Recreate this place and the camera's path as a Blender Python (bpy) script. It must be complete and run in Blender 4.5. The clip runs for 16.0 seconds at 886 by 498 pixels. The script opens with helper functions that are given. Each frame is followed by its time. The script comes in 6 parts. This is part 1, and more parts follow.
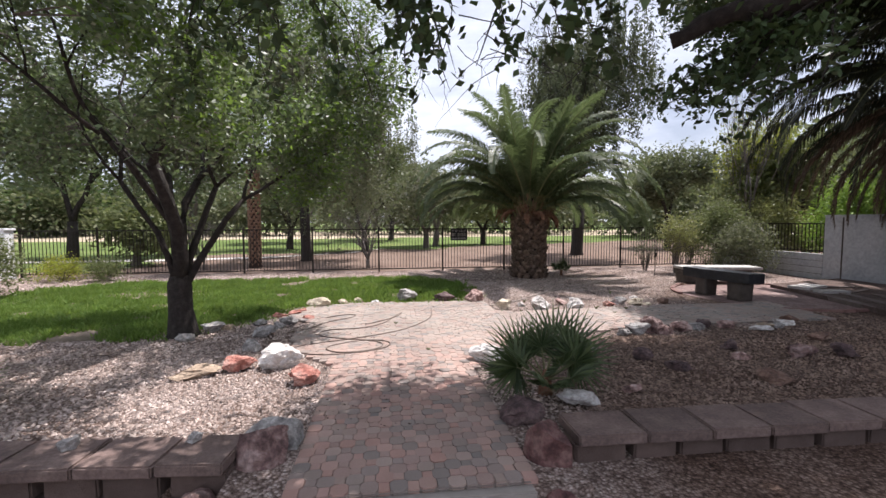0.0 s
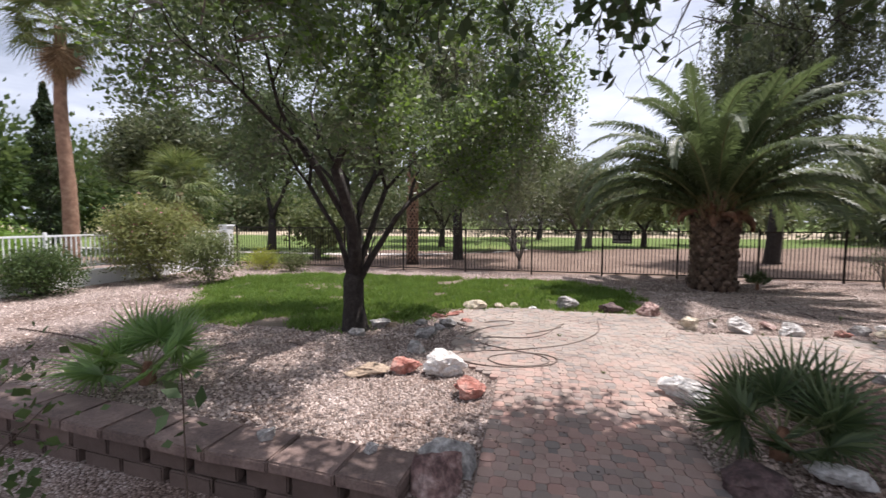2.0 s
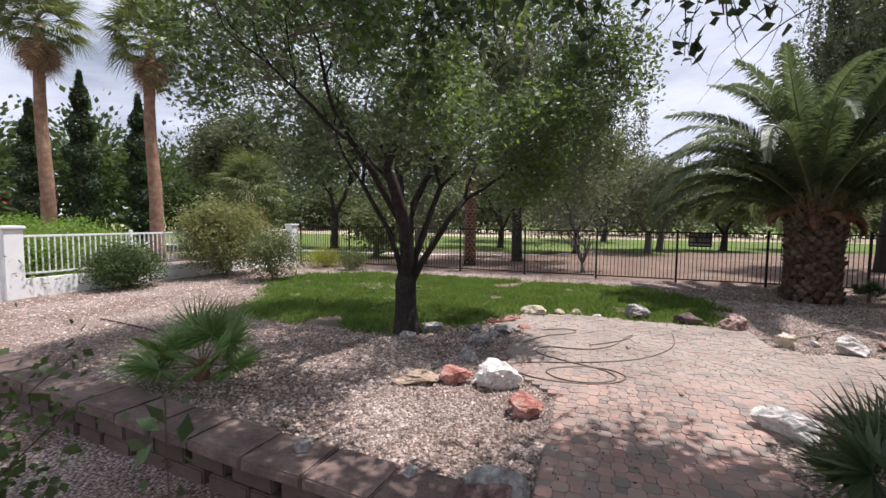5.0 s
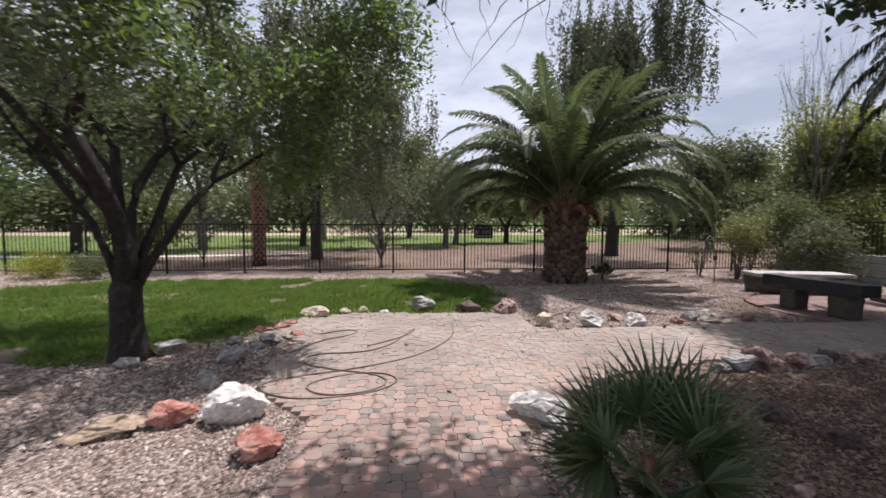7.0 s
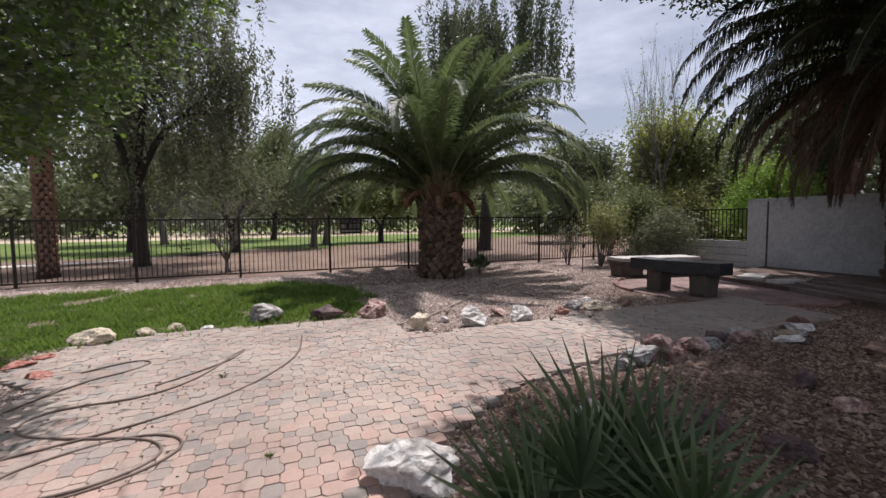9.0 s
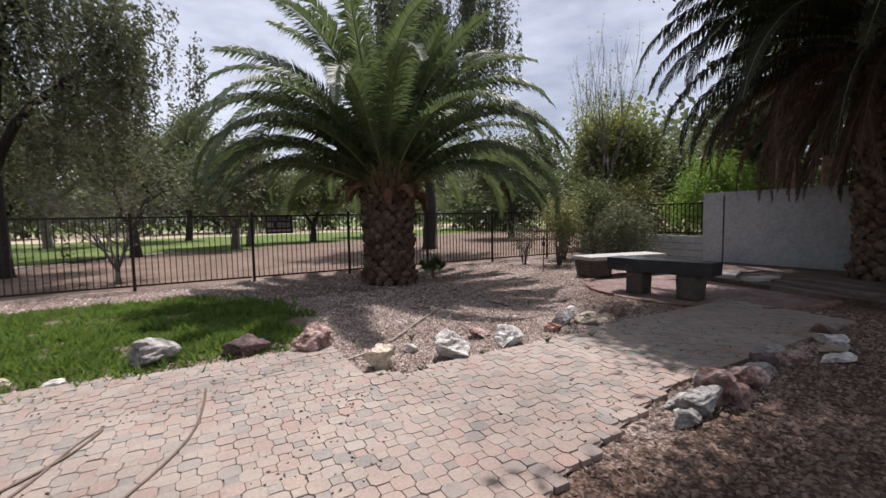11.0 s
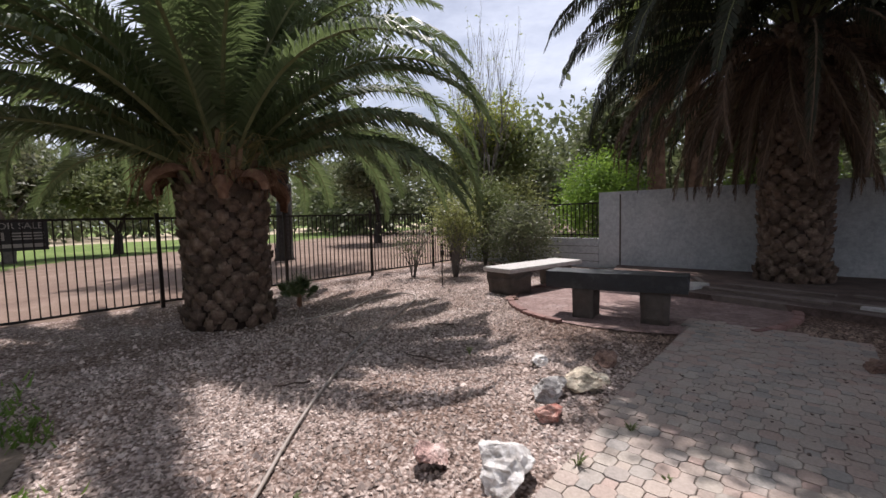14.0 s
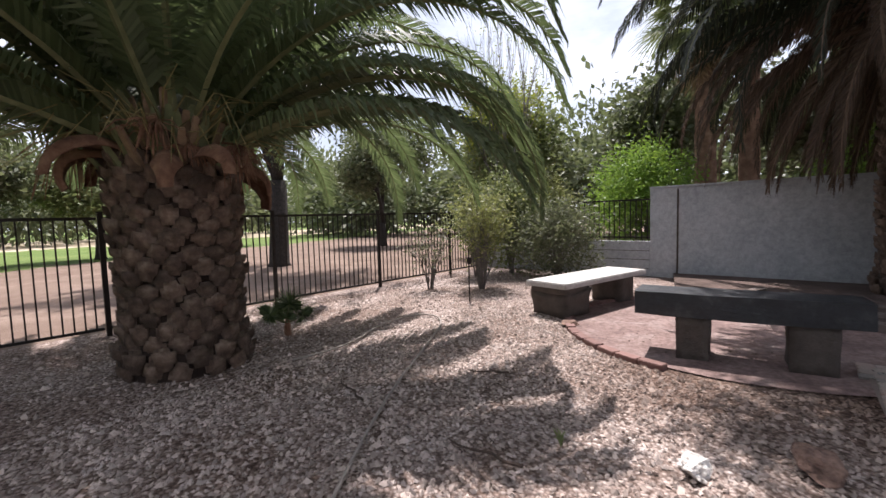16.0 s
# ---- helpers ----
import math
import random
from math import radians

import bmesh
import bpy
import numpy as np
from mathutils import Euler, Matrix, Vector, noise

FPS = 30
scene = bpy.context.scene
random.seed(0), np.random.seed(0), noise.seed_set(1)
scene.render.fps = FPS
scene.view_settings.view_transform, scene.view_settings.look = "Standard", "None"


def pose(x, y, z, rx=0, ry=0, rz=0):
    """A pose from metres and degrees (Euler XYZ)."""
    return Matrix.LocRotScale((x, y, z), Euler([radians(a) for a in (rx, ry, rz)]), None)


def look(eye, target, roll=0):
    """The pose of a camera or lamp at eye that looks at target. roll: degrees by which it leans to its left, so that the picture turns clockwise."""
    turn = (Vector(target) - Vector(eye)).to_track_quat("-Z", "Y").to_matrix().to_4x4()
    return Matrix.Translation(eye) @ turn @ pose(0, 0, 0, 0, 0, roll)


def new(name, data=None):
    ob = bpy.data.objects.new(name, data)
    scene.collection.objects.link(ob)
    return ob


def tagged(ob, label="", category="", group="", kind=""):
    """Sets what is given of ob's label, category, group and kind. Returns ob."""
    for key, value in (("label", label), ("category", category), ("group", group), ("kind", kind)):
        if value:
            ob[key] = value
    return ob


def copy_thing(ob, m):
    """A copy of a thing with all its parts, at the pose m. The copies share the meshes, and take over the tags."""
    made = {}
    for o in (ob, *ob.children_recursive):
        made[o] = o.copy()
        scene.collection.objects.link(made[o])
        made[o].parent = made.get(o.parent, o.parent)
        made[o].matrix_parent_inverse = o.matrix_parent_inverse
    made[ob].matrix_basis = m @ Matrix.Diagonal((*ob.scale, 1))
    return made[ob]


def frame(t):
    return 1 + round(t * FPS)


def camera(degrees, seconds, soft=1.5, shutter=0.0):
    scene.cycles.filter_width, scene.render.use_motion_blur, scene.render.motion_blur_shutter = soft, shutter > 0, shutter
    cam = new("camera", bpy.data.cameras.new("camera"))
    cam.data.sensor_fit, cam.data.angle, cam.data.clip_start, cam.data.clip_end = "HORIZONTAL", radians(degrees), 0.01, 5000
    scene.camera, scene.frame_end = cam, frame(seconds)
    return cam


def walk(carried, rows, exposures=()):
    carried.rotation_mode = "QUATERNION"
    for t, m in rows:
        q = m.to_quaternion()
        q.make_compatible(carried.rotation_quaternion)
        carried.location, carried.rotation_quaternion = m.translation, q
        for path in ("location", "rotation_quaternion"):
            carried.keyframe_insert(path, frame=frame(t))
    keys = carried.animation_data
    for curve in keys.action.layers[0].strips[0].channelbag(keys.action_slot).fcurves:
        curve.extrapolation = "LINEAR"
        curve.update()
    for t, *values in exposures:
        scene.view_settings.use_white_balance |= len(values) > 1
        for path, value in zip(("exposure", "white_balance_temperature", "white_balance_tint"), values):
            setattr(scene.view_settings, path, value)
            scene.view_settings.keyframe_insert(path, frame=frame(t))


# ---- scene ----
cam = camera(91.9, 16.0, 1.5, 0.3)
PATH = [
    (0, (0.800, -1.432, 1.711), (1.050, 0.549, 1.585), -0.2),
    (0.5, (0.720, -1.326, 1.742), (0.913, 0.660, 1.610), -0.2),
    (1, (0.655, -1.244, 1.772), (0.709, 0.750, 1.633), -0.3),
    (1.5, (0.580, -1.123, 1.785), (0.406, 0.864, 1.645), -0.2),
    (2, (0.480, -0.980, 1.772), (0.070, 0.973, 1.638), 0.3),
    (2.5, (0.397, -0.866, 1.765), (-0.222, 1.031, 1.639), 0.6),
    (3, (0.353, -0.859, 1.797), (-0.404, 0.987, 1.667), 0.2),
    (5.5, (0.541, -0.452, 1.739), (-0.056, 1.452, 1.602), 0.9),
    (6, (0.642, -0.213, 1.710), (0.288, 1.751, 1.574), 0.8),
    (6.5, (0.742, 0.027, 1.668), (0.661, 2.021, 1.540), 1.1),
    (7, (0.919, 0.248, 1.627), (1.080, 2.237, 1.492), 0.3),
    (7.5, (1.069, 0.585, 1.574), (1.450, 2.543, 1.438), -0.3),
    (8, (1.179, 0.849, 1.505), (1.731, 2.767, 1.370), -0.2),
    (8.5, (1.301, 1.160, 1.432), (1.944, 3.049, 1.299), -0.4),
    (9, (1.387, 1.535, 1.361), (2.100, 3.399, 1.233), -0.6),
    (11.5, (1.711, 3.382, 1.366), (2.834, 5.030, 1.214), -1),
    (12, (1.853, 3.821, 1.369), (3.140, 5.344, 1.216), -0.9),
    (12.5, (2.038, 4.254, 1.370), (3.450, 5.662, 1.218), -0.9),
    (13, (2.234, 4.649, 1.366), (3.708, 5.994, 1.219), -1),
    (13.5, (2.443, 5.014, 1.366), (3.938, 6.336, 1.224), -1.3),
    (14, (2.648, 5.381, 1.367), (4.152, 6.690, 1.219), -1.5),
    (14.5, (2.857, 5.723, 1.355), (4.362, 7.034, 1.220), -1.5),
    (15, (3.116, 6.080, 1.339), (4.616, 7.397, 1.208), -1.6),
    (15.5, (3.392, 6.468, 1.337), (4.898, 7.776, 1.199), -1.5),
    (16, (3.673, 6.811, 1.349), (5.173, 8.126, 1.206), -1.7),
]
walk(cam, [(t, look(eye, target, roll)) for t, eye, target, roll in PATH],
     [(0.0, 0.48, 6250, 17), (3.0, 0.30, 6250, 17), (6.0, 0.15, 6250, 17), (9.0, 0.04, 6250, 17), (12.5, 0.04, 6250, 17), (14.0, 0.26, 6250, 17), (16.0, 0.70, 6250, 17)])

# ---- world, sun, exposure ----
SUN_WAY = Vector((0.30, 0.27, 0.91)).normalized()
world = bpy.data.worlds.new("sky")
scene.world = world
world.use_nodes = True
wt = world.node_tree
sky = wt.nodes.new("ShaderNodeTexSky")
sky.sky_type, sky.sun_disc = "NISHITA", False
sky.sun_elevation, sky.sun_rotation = math.asin(SUN_WAY.z), math.atan2(SUN_WAY.x, SUN_WAY.y)
sky.air_density, sky.dust_density = 1.0, 2.0
coord = wt.nodes.new("ShaderNodeTexCoord")
spread = wt.nodes.new("ShaderNodeMapping")
spread.inputs["Scale"].default_value = (1.0, 1.0, 3.2)
puffs = wt.nodes.new("ShaderNodeTexNoise")
puffs.inputs["Scale"].default_value, puffs.inputs["Detail"].default_value = 2.3, 7.0
puffs.inputs["Roughness"].default_value = 0.62
ramp = wt.nodes.new("ShaderNodeValToRGB")
ramp.color_ramp.elements[0].position, ramp.color_ramp.elements[1].position = 0.33, 0.62
ramp.color_ramp.elements[0].color = (0.36, 0.36, 0.36, 1)
cloud = wt.nodes.new("ShaderNodeMix")
cloud.data_type = "RGBA"
cloud.inputs["B"].default_value = (12.2, 13.0, 14.4, 1)
wt.links.new(coord.outputs["Generated"], spread.inputs["Vector"])
wt.links.new(spread.outputs["Vector"], puffs.inputs["Vector"])
wt.links.new(puffs.outputs["Fac"], ramp.inputs["Fac"])
wt.links.new(ramp.outputs["Color"], cloud.inputs["Factor"])
wt.links.new(sky.outputs["Color"], cloud.inputs["A"])
wt.links.new(cloud.outputs["Result"], wt.nodes["Background"].inputs["Color"])
wt.nodes["Background"].inputs["Strength"].default_value = 0.064
sun = new("sun", bpy.data.lights.new("sun", "SUN"))
sun.data.energy, sun.data.angle, sun.data.color = 5.6, radians(0.6), (1.0, 0.95, 0.88)
sun.matrix_world = look(SUN_WAY * 50, (0, 0, 0))


# ---- materials ----
def node_mat(name):
    m = bpy.data.materials.new(name)
    m.use_nodes = True
    t = m.node_tree
    return m, t, t.nodes["Principled BSDF"]


def noise_tex(t, scale, detail=4.0, rough=0.6, vec=None):
    n = t.nodes.new("ShaderNodeTexNoise")
    n.inputs["Scale"].default_value, n.inputs["Detail"].default_value, n.inputs["Roughness"].default_value = scale, detail, rough
    if vec:
        t.links.new(vec, n.inputs["Vector"])
    return n.outputs["Fac"]


def stops(t, fac, cols):
    r = t.nodes.new("ShaderNodeValToRGB")
    e = r.color_ramp.elements
    while len(e) < len(cols):
        e.new(0.5)
    for k, (p, c) in enumerate(cols):
        e[k].position, e[k].color = p, (*c, 1)
    t.links.new(fac, r.inputs["Fac"])
    return r.outputs["Color"]


def blend(t, fac, a, b, mode="MIX"):
    m = t.nodes.new("ShaderNodeMix")
    m.data_type, m.blend_type = "RGBA", mode
    for sock, v in (("Factor", fac), ("A", a), ("B", b)):
        if isinstance(v, (int, float)):
            m.inputs[sock].default_value = v
        elif isinstance(v, tuple):
            m.inputs[sock].default_value = (*v, 1)
        else:
            t.links.new(v, m.inputs[sock])
    return m.outputs["Result"]


def bump(t, bsdf, height, strength=0.4, dist=0.02):
    b = t.nodes.new("ShaderNodeBump")
    b.inputs["Strength"].default_value, b.inputs["Distance"].default_value = strength, dist
    t.links.new(height, b.inputs["Height"])
    t.links.new(b.outputs["Normal"], bsdf.inputs["Normal"])


def obj_vec(t):
    return t.nodes.new("ShaderNodeTexCoord").outputs["Object"]


def world_pos(t):
    return t.nodes.new("ShaderNodeNewGeometry").outputs["Position"]


def solid(name, cols, scale, rough=0.8, metal=0.0, bump_scale=0.0, strength=0.4, dist=0.02, random_tint=0.0, fine=None, by_island=False, shade_paint=False, low=0.28, span=0.44):
    """A surface whose colour runs through cols by noise, with a finer relief, and a tint that differs from piece to piece."""
    m, t, b = node_mat(name)
    vec = world_pos(t)
    n = noise_tex(t, scale, 5, 0.65, vec)
    step = 1.0 / max(1, len(cols) - 1)
    col = stops(t, n, [(low + span * k * step, c) for k, c in enumerate(cols)])
    if fine:
        col = blend(t, fine[1], col, stops(t, noise_tex(t, fine[0], 3, 0.7, vec), [(0.35, (0.25, 0.25, 0.25)), (0.65, (0.75, 0.75, 0.75))]), "OVERLAY")
    # multiplies the colour down where shade is painted on the ground
    if shade_paint:
        col = blend(t, shade_paint_mask(t, vec), col, blend(t, 1.0, col, (0.52, 0.45, 0.40), "MULTIPLY"))
    if random_tint:
        r = t.nodes.new("ShaderNodeNewGeometry").outputs["Random Per Island"] if by_island else t.nodes.new("ShaderNodeObjectInfo").outputs["Random"]
        col = blend(t, random_tint, col, stops(t, r, [(0.0, (0.2, 0.2, 0.2)), (1.0, (0.8, 0.8, 0.8))]), "OVERLAY")
    t.links.new(col, b.inputs["Base Color"])
    b.inputs["Roughness"].default_value, b.inputs["Metallic"].default_value = rough, metal
    if bump_scale:
        bump(t, b, noise_tex(t, bump_scale, 6, 0.7, vec), strength, dist)
    return m


def foliage(name, cols, through_it=0.35, gloss=0.12, glow=(0.20, 0.25, 0.08)):
    """Leaves: colour differs leaf by leaf, and light shines through."""
    m, t, b = node_mat(name)
    r = t.nodes.new("ShaderNodeNewGeometry").outputs["Random Per Island"]
    step = 1.0 / max(1, len(cols) - 1)
    col = stops(t, r, [(k * step, c) for k, c in enumerate(cols)])
    patch = stops(t, noise_tex(t, 1.3, 3, 0.6, world_pos(t)), [(0.3, (0.36, 0.36, 0.36)), (0.7, (0.64, 0.64, 0.64))])
    col = blend(t, 0.8, col, patch, "OVERLAY")
    t.links.new(col, b.inputs["Base Color"])
    b.inputs["Roughness"].default_value = 0.5
    b.inputs["Specular IOR Level"].default_value = gloss * 2
    tl = t.nodes.new("ShaderNodeBsdfTranslucent")
    t.links.new(blend(t, 0.45, col, glow, "MIX"), tl.inputs["Color"])
    mx = t.nodes.new("ShaderNodeMixShader")
    mx.inputs["Fac"].default_value = through_it
    t.links.new(b.outputs["BSDF"], mx.inputs[1])
    t.links.new(tl.outputs["BSDF"], mx.inputs[2])
    t.links.new(mx.outputs["Shader"], t.nodes["Material Output"].inputs["Surface"])
    return m


def shade_paint_mask(t, pos):
    """One where painted shade darkens the bed on the shaded side of the path, else nought."""
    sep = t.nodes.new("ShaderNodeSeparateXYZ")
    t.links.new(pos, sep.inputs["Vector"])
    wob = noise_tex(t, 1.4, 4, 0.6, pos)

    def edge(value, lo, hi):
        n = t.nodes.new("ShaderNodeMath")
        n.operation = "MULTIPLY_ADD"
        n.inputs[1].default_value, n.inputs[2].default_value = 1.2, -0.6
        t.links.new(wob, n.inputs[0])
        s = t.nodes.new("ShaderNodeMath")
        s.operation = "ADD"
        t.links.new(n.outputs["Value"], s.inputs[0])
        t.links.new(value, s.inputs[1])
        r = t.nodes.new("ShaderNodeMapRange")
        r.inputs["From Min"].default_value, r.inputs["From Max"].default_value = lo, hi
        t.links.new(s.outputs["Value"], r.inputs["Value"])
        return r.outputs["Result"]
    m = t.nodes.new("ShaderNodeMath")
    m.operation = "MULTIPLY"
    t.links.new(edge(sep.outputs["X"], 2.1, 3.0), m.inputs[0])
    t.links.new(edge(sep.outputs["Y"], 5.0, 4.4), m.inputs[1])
    # more painted shade, round the benches
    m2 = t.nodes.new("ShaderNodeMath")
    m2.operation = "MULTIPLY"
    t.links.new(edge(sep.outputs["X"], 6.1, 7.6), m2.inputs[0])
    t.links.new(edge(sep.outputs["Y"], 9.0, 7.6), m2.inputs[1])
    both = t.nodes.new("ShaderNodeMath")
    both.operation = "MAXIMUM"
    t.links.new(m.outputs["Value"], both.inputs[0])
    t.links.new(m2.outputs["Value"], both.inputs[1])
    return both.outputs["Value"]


def ground_material():
    """Pinkish gravel in the garden; beyond the fence bare dirt, a green fairway and pale desert."""
    m, t, b = node_mat("ground")
    pos = world_pos(t)
    sep = t.nodes.new("ShaderNodeSeparateXYZ")
    t.links.new(pos, sep.inputs["Vector"])

    def calc(op, a, c):
        n = t.nodes.new("ShaderNodeMath")
        n.operation = op
        for k, v in enumerate((a, c)):
            if isinstance(v, (int, float)):
                n.inputs[k].default_value = v
            else:
                t.links.new(v, n.inputs[k])
        return n.outputs["Value"]

    cells = t.nodes.new("ShaderNodeTexVoronoi")
    cells.inputs["Scale"].default_value = 42.0
    t.links.new(pos, cells.inputs["Vector"])
    tint = t.nodes.new("ShaderNodeSeparateColor")
    t.links.new(cells.outputs["Color"], tint.inputs["Color"])
    chips = stops(t, tint.outputs["Red"], [(0.0, (0.19, 0.145, 0.125)), (0.35, (0.37, 0.295, 0.26)), (0.75, (0.50, 0.415, 0.375)), (1.0, (0.66, 0.585, 0.545))])
    joints = stops(t, cells.outputs["Distance"], [(0.30, (1, 1, 1)), (0.75, (0.25, 0.2, 0.17))])
    gravel = blend(t, 0.75, chips, joints, "MULTIPLY")
    stain = stops(t, noise_tex(t, 0.9, 6, 0.62, pos), [(0.40, (0.55, 0.47, 0.42)), (0.62, (1, 1, 1))])
    gravel = blend(t, 0.8, gravel, stain, "MULTIPLY")
    # shade painted into the gravel colour
    gravel = blend(t, shade_paint_mask(t, pos), gravel, blend(t, 1.0, gravel, (0.52, 0.45, 0.40), "MULTIPLY"))
    dirt = stops(t, noise_tex(t, 0.8, 8, 0.7, pos), [(0.3, (0.14, 0.095, 0.072)), (0.55, (0.21, 0.15, 0.118)), (0.75, (0.30, 0.23, 0.185))])
    green = stops(t, noise_tex(t, 0.25, 8, 0.7, pos), [(0.3, (0.08, 0.125, 0.03)), (0.55, (0.13, 0.18, 0.05)), (0.75, (0.25, 0.24, 0.10))])
    sand = stops(t, noise_tex(t, 0.12, 8, 0.7, pos), [(0.3, (0.36, 0.29, 0.20)), (0.7, (0.52, 0.44, 0.33))])
    wob = calc("MULTIPLY", calc("SUBTRACT", noise_tex(t, 0.22, 4, 0.6, pos), 0.5), 9.0)
    yy = calc("ADD", sep.outputs["Y"], wob)
    # dirt starts at the fence; the fairway lies nearer on the side of smaller x
    past_fence = calc("GREATER_THAN", sep.outputs["Y"], 13.75)
    grass_line = calc("ADD", 22.5, calc("MULTIPLY", calc("MAXIMUM", calc("ADD", sep.outputs["X"], 6.0), 0.0), 0.42))
    on_grass = calc("GREATER_THAN", yy, grass_line)
    side_grass = calc("MULTIPLY", calc("GREATER_THAN", calc("SUBTRACT", -9.0, sep.outputs["X"]), wob), calc("GREATER_THAN", sep.outputs["Y"], 15.0))
    on_grass = calc("MAXIMUM", on_grass, side_grass)
    strip = calc("GREATER_THAN", yy, calc("ADD", calc("MULTIPLY", sep.outputs["X"], 0.12), 46.0))
    col = blend(t, past_fence, gravel, dirt)
    col = blend(t, on_grass, col, green)
    col = blend(t, strip, col, sand)
    green2 = calc("GREATER_THAN", yy, 78.0)
    col = blend(t, green2, col, green)
    t.links.new(col, b.inputs["Base Color"])
    b.inputs["Roughness"].default_value = 0.95
    b.inputs["Specular IOR Level"].default_value = 0.2
    inv = calc("SUBTRACT", 1.0, cells.outputs["Distance"])
    bump(t, b, inv, 0.9, 0.02)
    return m


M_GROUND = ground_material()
M_CHIP = solid("gravel chip", [(0.28, 0.215, 0.18), (0.42, 0.34, 0.295), (0.56, 0.475, 0.43)], 3.0, 0.9, random_tint=0.75, by_island=True, shade_paint=True)
M_CONCRETE = solid("concrete", [(0.26, 0.23, 0.20), (0.36, 0.32, 0.29)], 2.5, 0.9, bump_scale=90, strength=0.3, dist=0.004)
M_CAP = solid("wall cap", [(0.095, 0.066, 0.057), (0.15, 0.104, 0.089), (0.21, 0.152, 0.13)], 4.0, 0.9, bump_scale=70, strength=0.5, dist=0.008, random_tint=0.35, fine=(40, 0.4))
M_BLOCK = solid("wall block", [(0.10, 0.068, 0.056), (0.155, 0.108, 0.09)], 5.0, 0.95, bump_scale=40, strength=0.8, dist=0.02, random_tint=0.3)
M_IRON = solid("black iron", [(0.012, 0.010, 0.009), (0.035, 0.024, 0.018)], 9.0, 0.55, metal=0.4)
M_WHITE = solid("white paint", [(0.72, 0.73, 0.74), (0.82, 0.82, 0.82)], 3.0, 0.6, bump_scale=60, strength=0.15, dist=0.004)
M_STUCCO = solid("grey stucco", [(0.31, 0.32, 0.33), (0.375, 0.385, 0.39), (0.43, 0.43, 0.435)], 1.6, 0.92, bump_scale=120, strength=0.5, dist=0.006, fine=(14, 0.3))
M_SLAB = solid("pale stone slab", [(0.34, 0.325, 0.305), (0.46, 0.44, 0.415)], 5.0, 0.8, bump_scale=60, strength=0.3, dist=0.005, fine=(30, 0.3))
M_DARK = solid("dark stone", [(0.010, 0.011, 0.014), (0.017, 0.019, 0.023), (0.05, 0.05, 0.052)], 5.0, 0.46, bump_scale=30, strength=0.5, dist=0.01, fine=(22, 0.4))
M_LOG = solid("dark block", [(0.055, 0.043, 0.036), (0.11, 0.09, 0.075)], 7.0, 0.9, bump_scale=35, strength=0.8, dist=0.02)
M_TIMBER = solid("weathered timber", [(0.10, 0.075, 0.062), (0.19, 0.15, 0.13)], 5.0, 0.9, bump_scale=50, strength=0.6, dist=0.01)
M_REDPATIO = solid("red patio", [(0.12, 0.075, 0.066), (0.19, 0.125, 0.11), (0.26, 0.20, 0.18)], 2.5, 0.9, bump_scale=80, strength=0.5, dist=0.01, fine=(20, 0.5))
M_BRICK = solid("red brick", [(0.16, 0.085, 0.072), (0.24, 0.14, 0.12)], 6.0, 0.9, bump_scale=80, strength=0.4, dist=0.006, random_tint=0.3)
M_SOIL = solid("dark soil", [(0.055, 0.035, 0.028), (0.10, 0.068, 0.055), (0.15, 0.10, 0.085)], 3.0, 1.0, bump_scale=45, strength=0.9, dist=0.03, fine=(30, 0.5))
M_BARK = solid("dark bark", [(0.014, 0.011, 0.010), (0.032, 0.025, 0.021), (0.06, 0.048, 0.041)], 14.0, 0.95, bump_scale=38, strength=1.0, dist=0.03)
M_GREYBARK = solid("grey bark", [(0.10, 0.085, 0.075), (0.19, 0.165, 0.15)], 9.0, 0.95, bump_scale=38, strength=0.8, dist=0.02)
M_PALEBARK = solid("pale bark", [(0.26, 0.22, 0.18), (0.40, 0.35, 0.30)], 9.0, 0.9)
M_BOOT = solid("palm boot", [(0.06, 0.038, 0.027), (0.145, 0.095, 0.068), (0.27, 0.20, 0.15)], 9.0, 0.95, bump_scale=60, strength=0.9, dist=0.02, random_tint=0.6)
M_PALMCORE = solid("palm trunk", [(0.035, 0.022, 0.017), (0.075, 0.048, 0.036)], 12.0, 1.0, bump_scale=40, strength=1.0, dist=0.03)
M_FIBRE = solid("palm fibre", [(0.10, 0.045, 0.028), (0.20, 0.10, 0.06), (0.30, 0.18, 0.11)], 9.0, 0.95, bump_scale=50, strength=0.9, dist=0.02)
M_ORANGEBARK = solid("orange palm bark", [(0.15, 0.085, 0.055), (0.25, 0.145, 0.095), (0.36, 0.24, 0.165)], 5.0, 0.95, bump_scale=30, strength=0.8, dist=0.03)
M_HOSE = solid("brown hose", [(0.10, 0.07, 0.055), (0.17, 0.125, 0.10)], 12.0, 0.6)
M_PALEHOSE = solid("sun-bleached hose", [(0.25, 0.215, 0.185), (0.34, 0.295, 0.26)], 12.0, 0.7)
M_STICK = solid("dry stick", [(0.045, 0.03, 0.022), (0.09, 0.06, 0.045)], 20.0, 0.9)
M_ROOF = solid("red roof", [(0.22, 0.05, 0.04), (0.30, 0.08, 0.06)], 3.0, 0.9)
M_SIGN = solid("sign board", [(0.03, 0.028, 0.028), (0.05, 0.045, 0.045)], 5.0, 0.7)
M_SIGNPALE = solid("sign lettering", [(0.42, 0.38, 0.34), (0.5, 0.46, 0.42)], 5.0, 0.8)
M_ROSE = solid("red petals", [(0.22, 0.006, 0.015), (0.38, 0.012, 0.03)], 20.0, 0.6)
M_PINK = solid("pink petals", [(0.55, 0.16, 0.22), (0.65, 0.30, 0.34)], 20.0, 0.6)
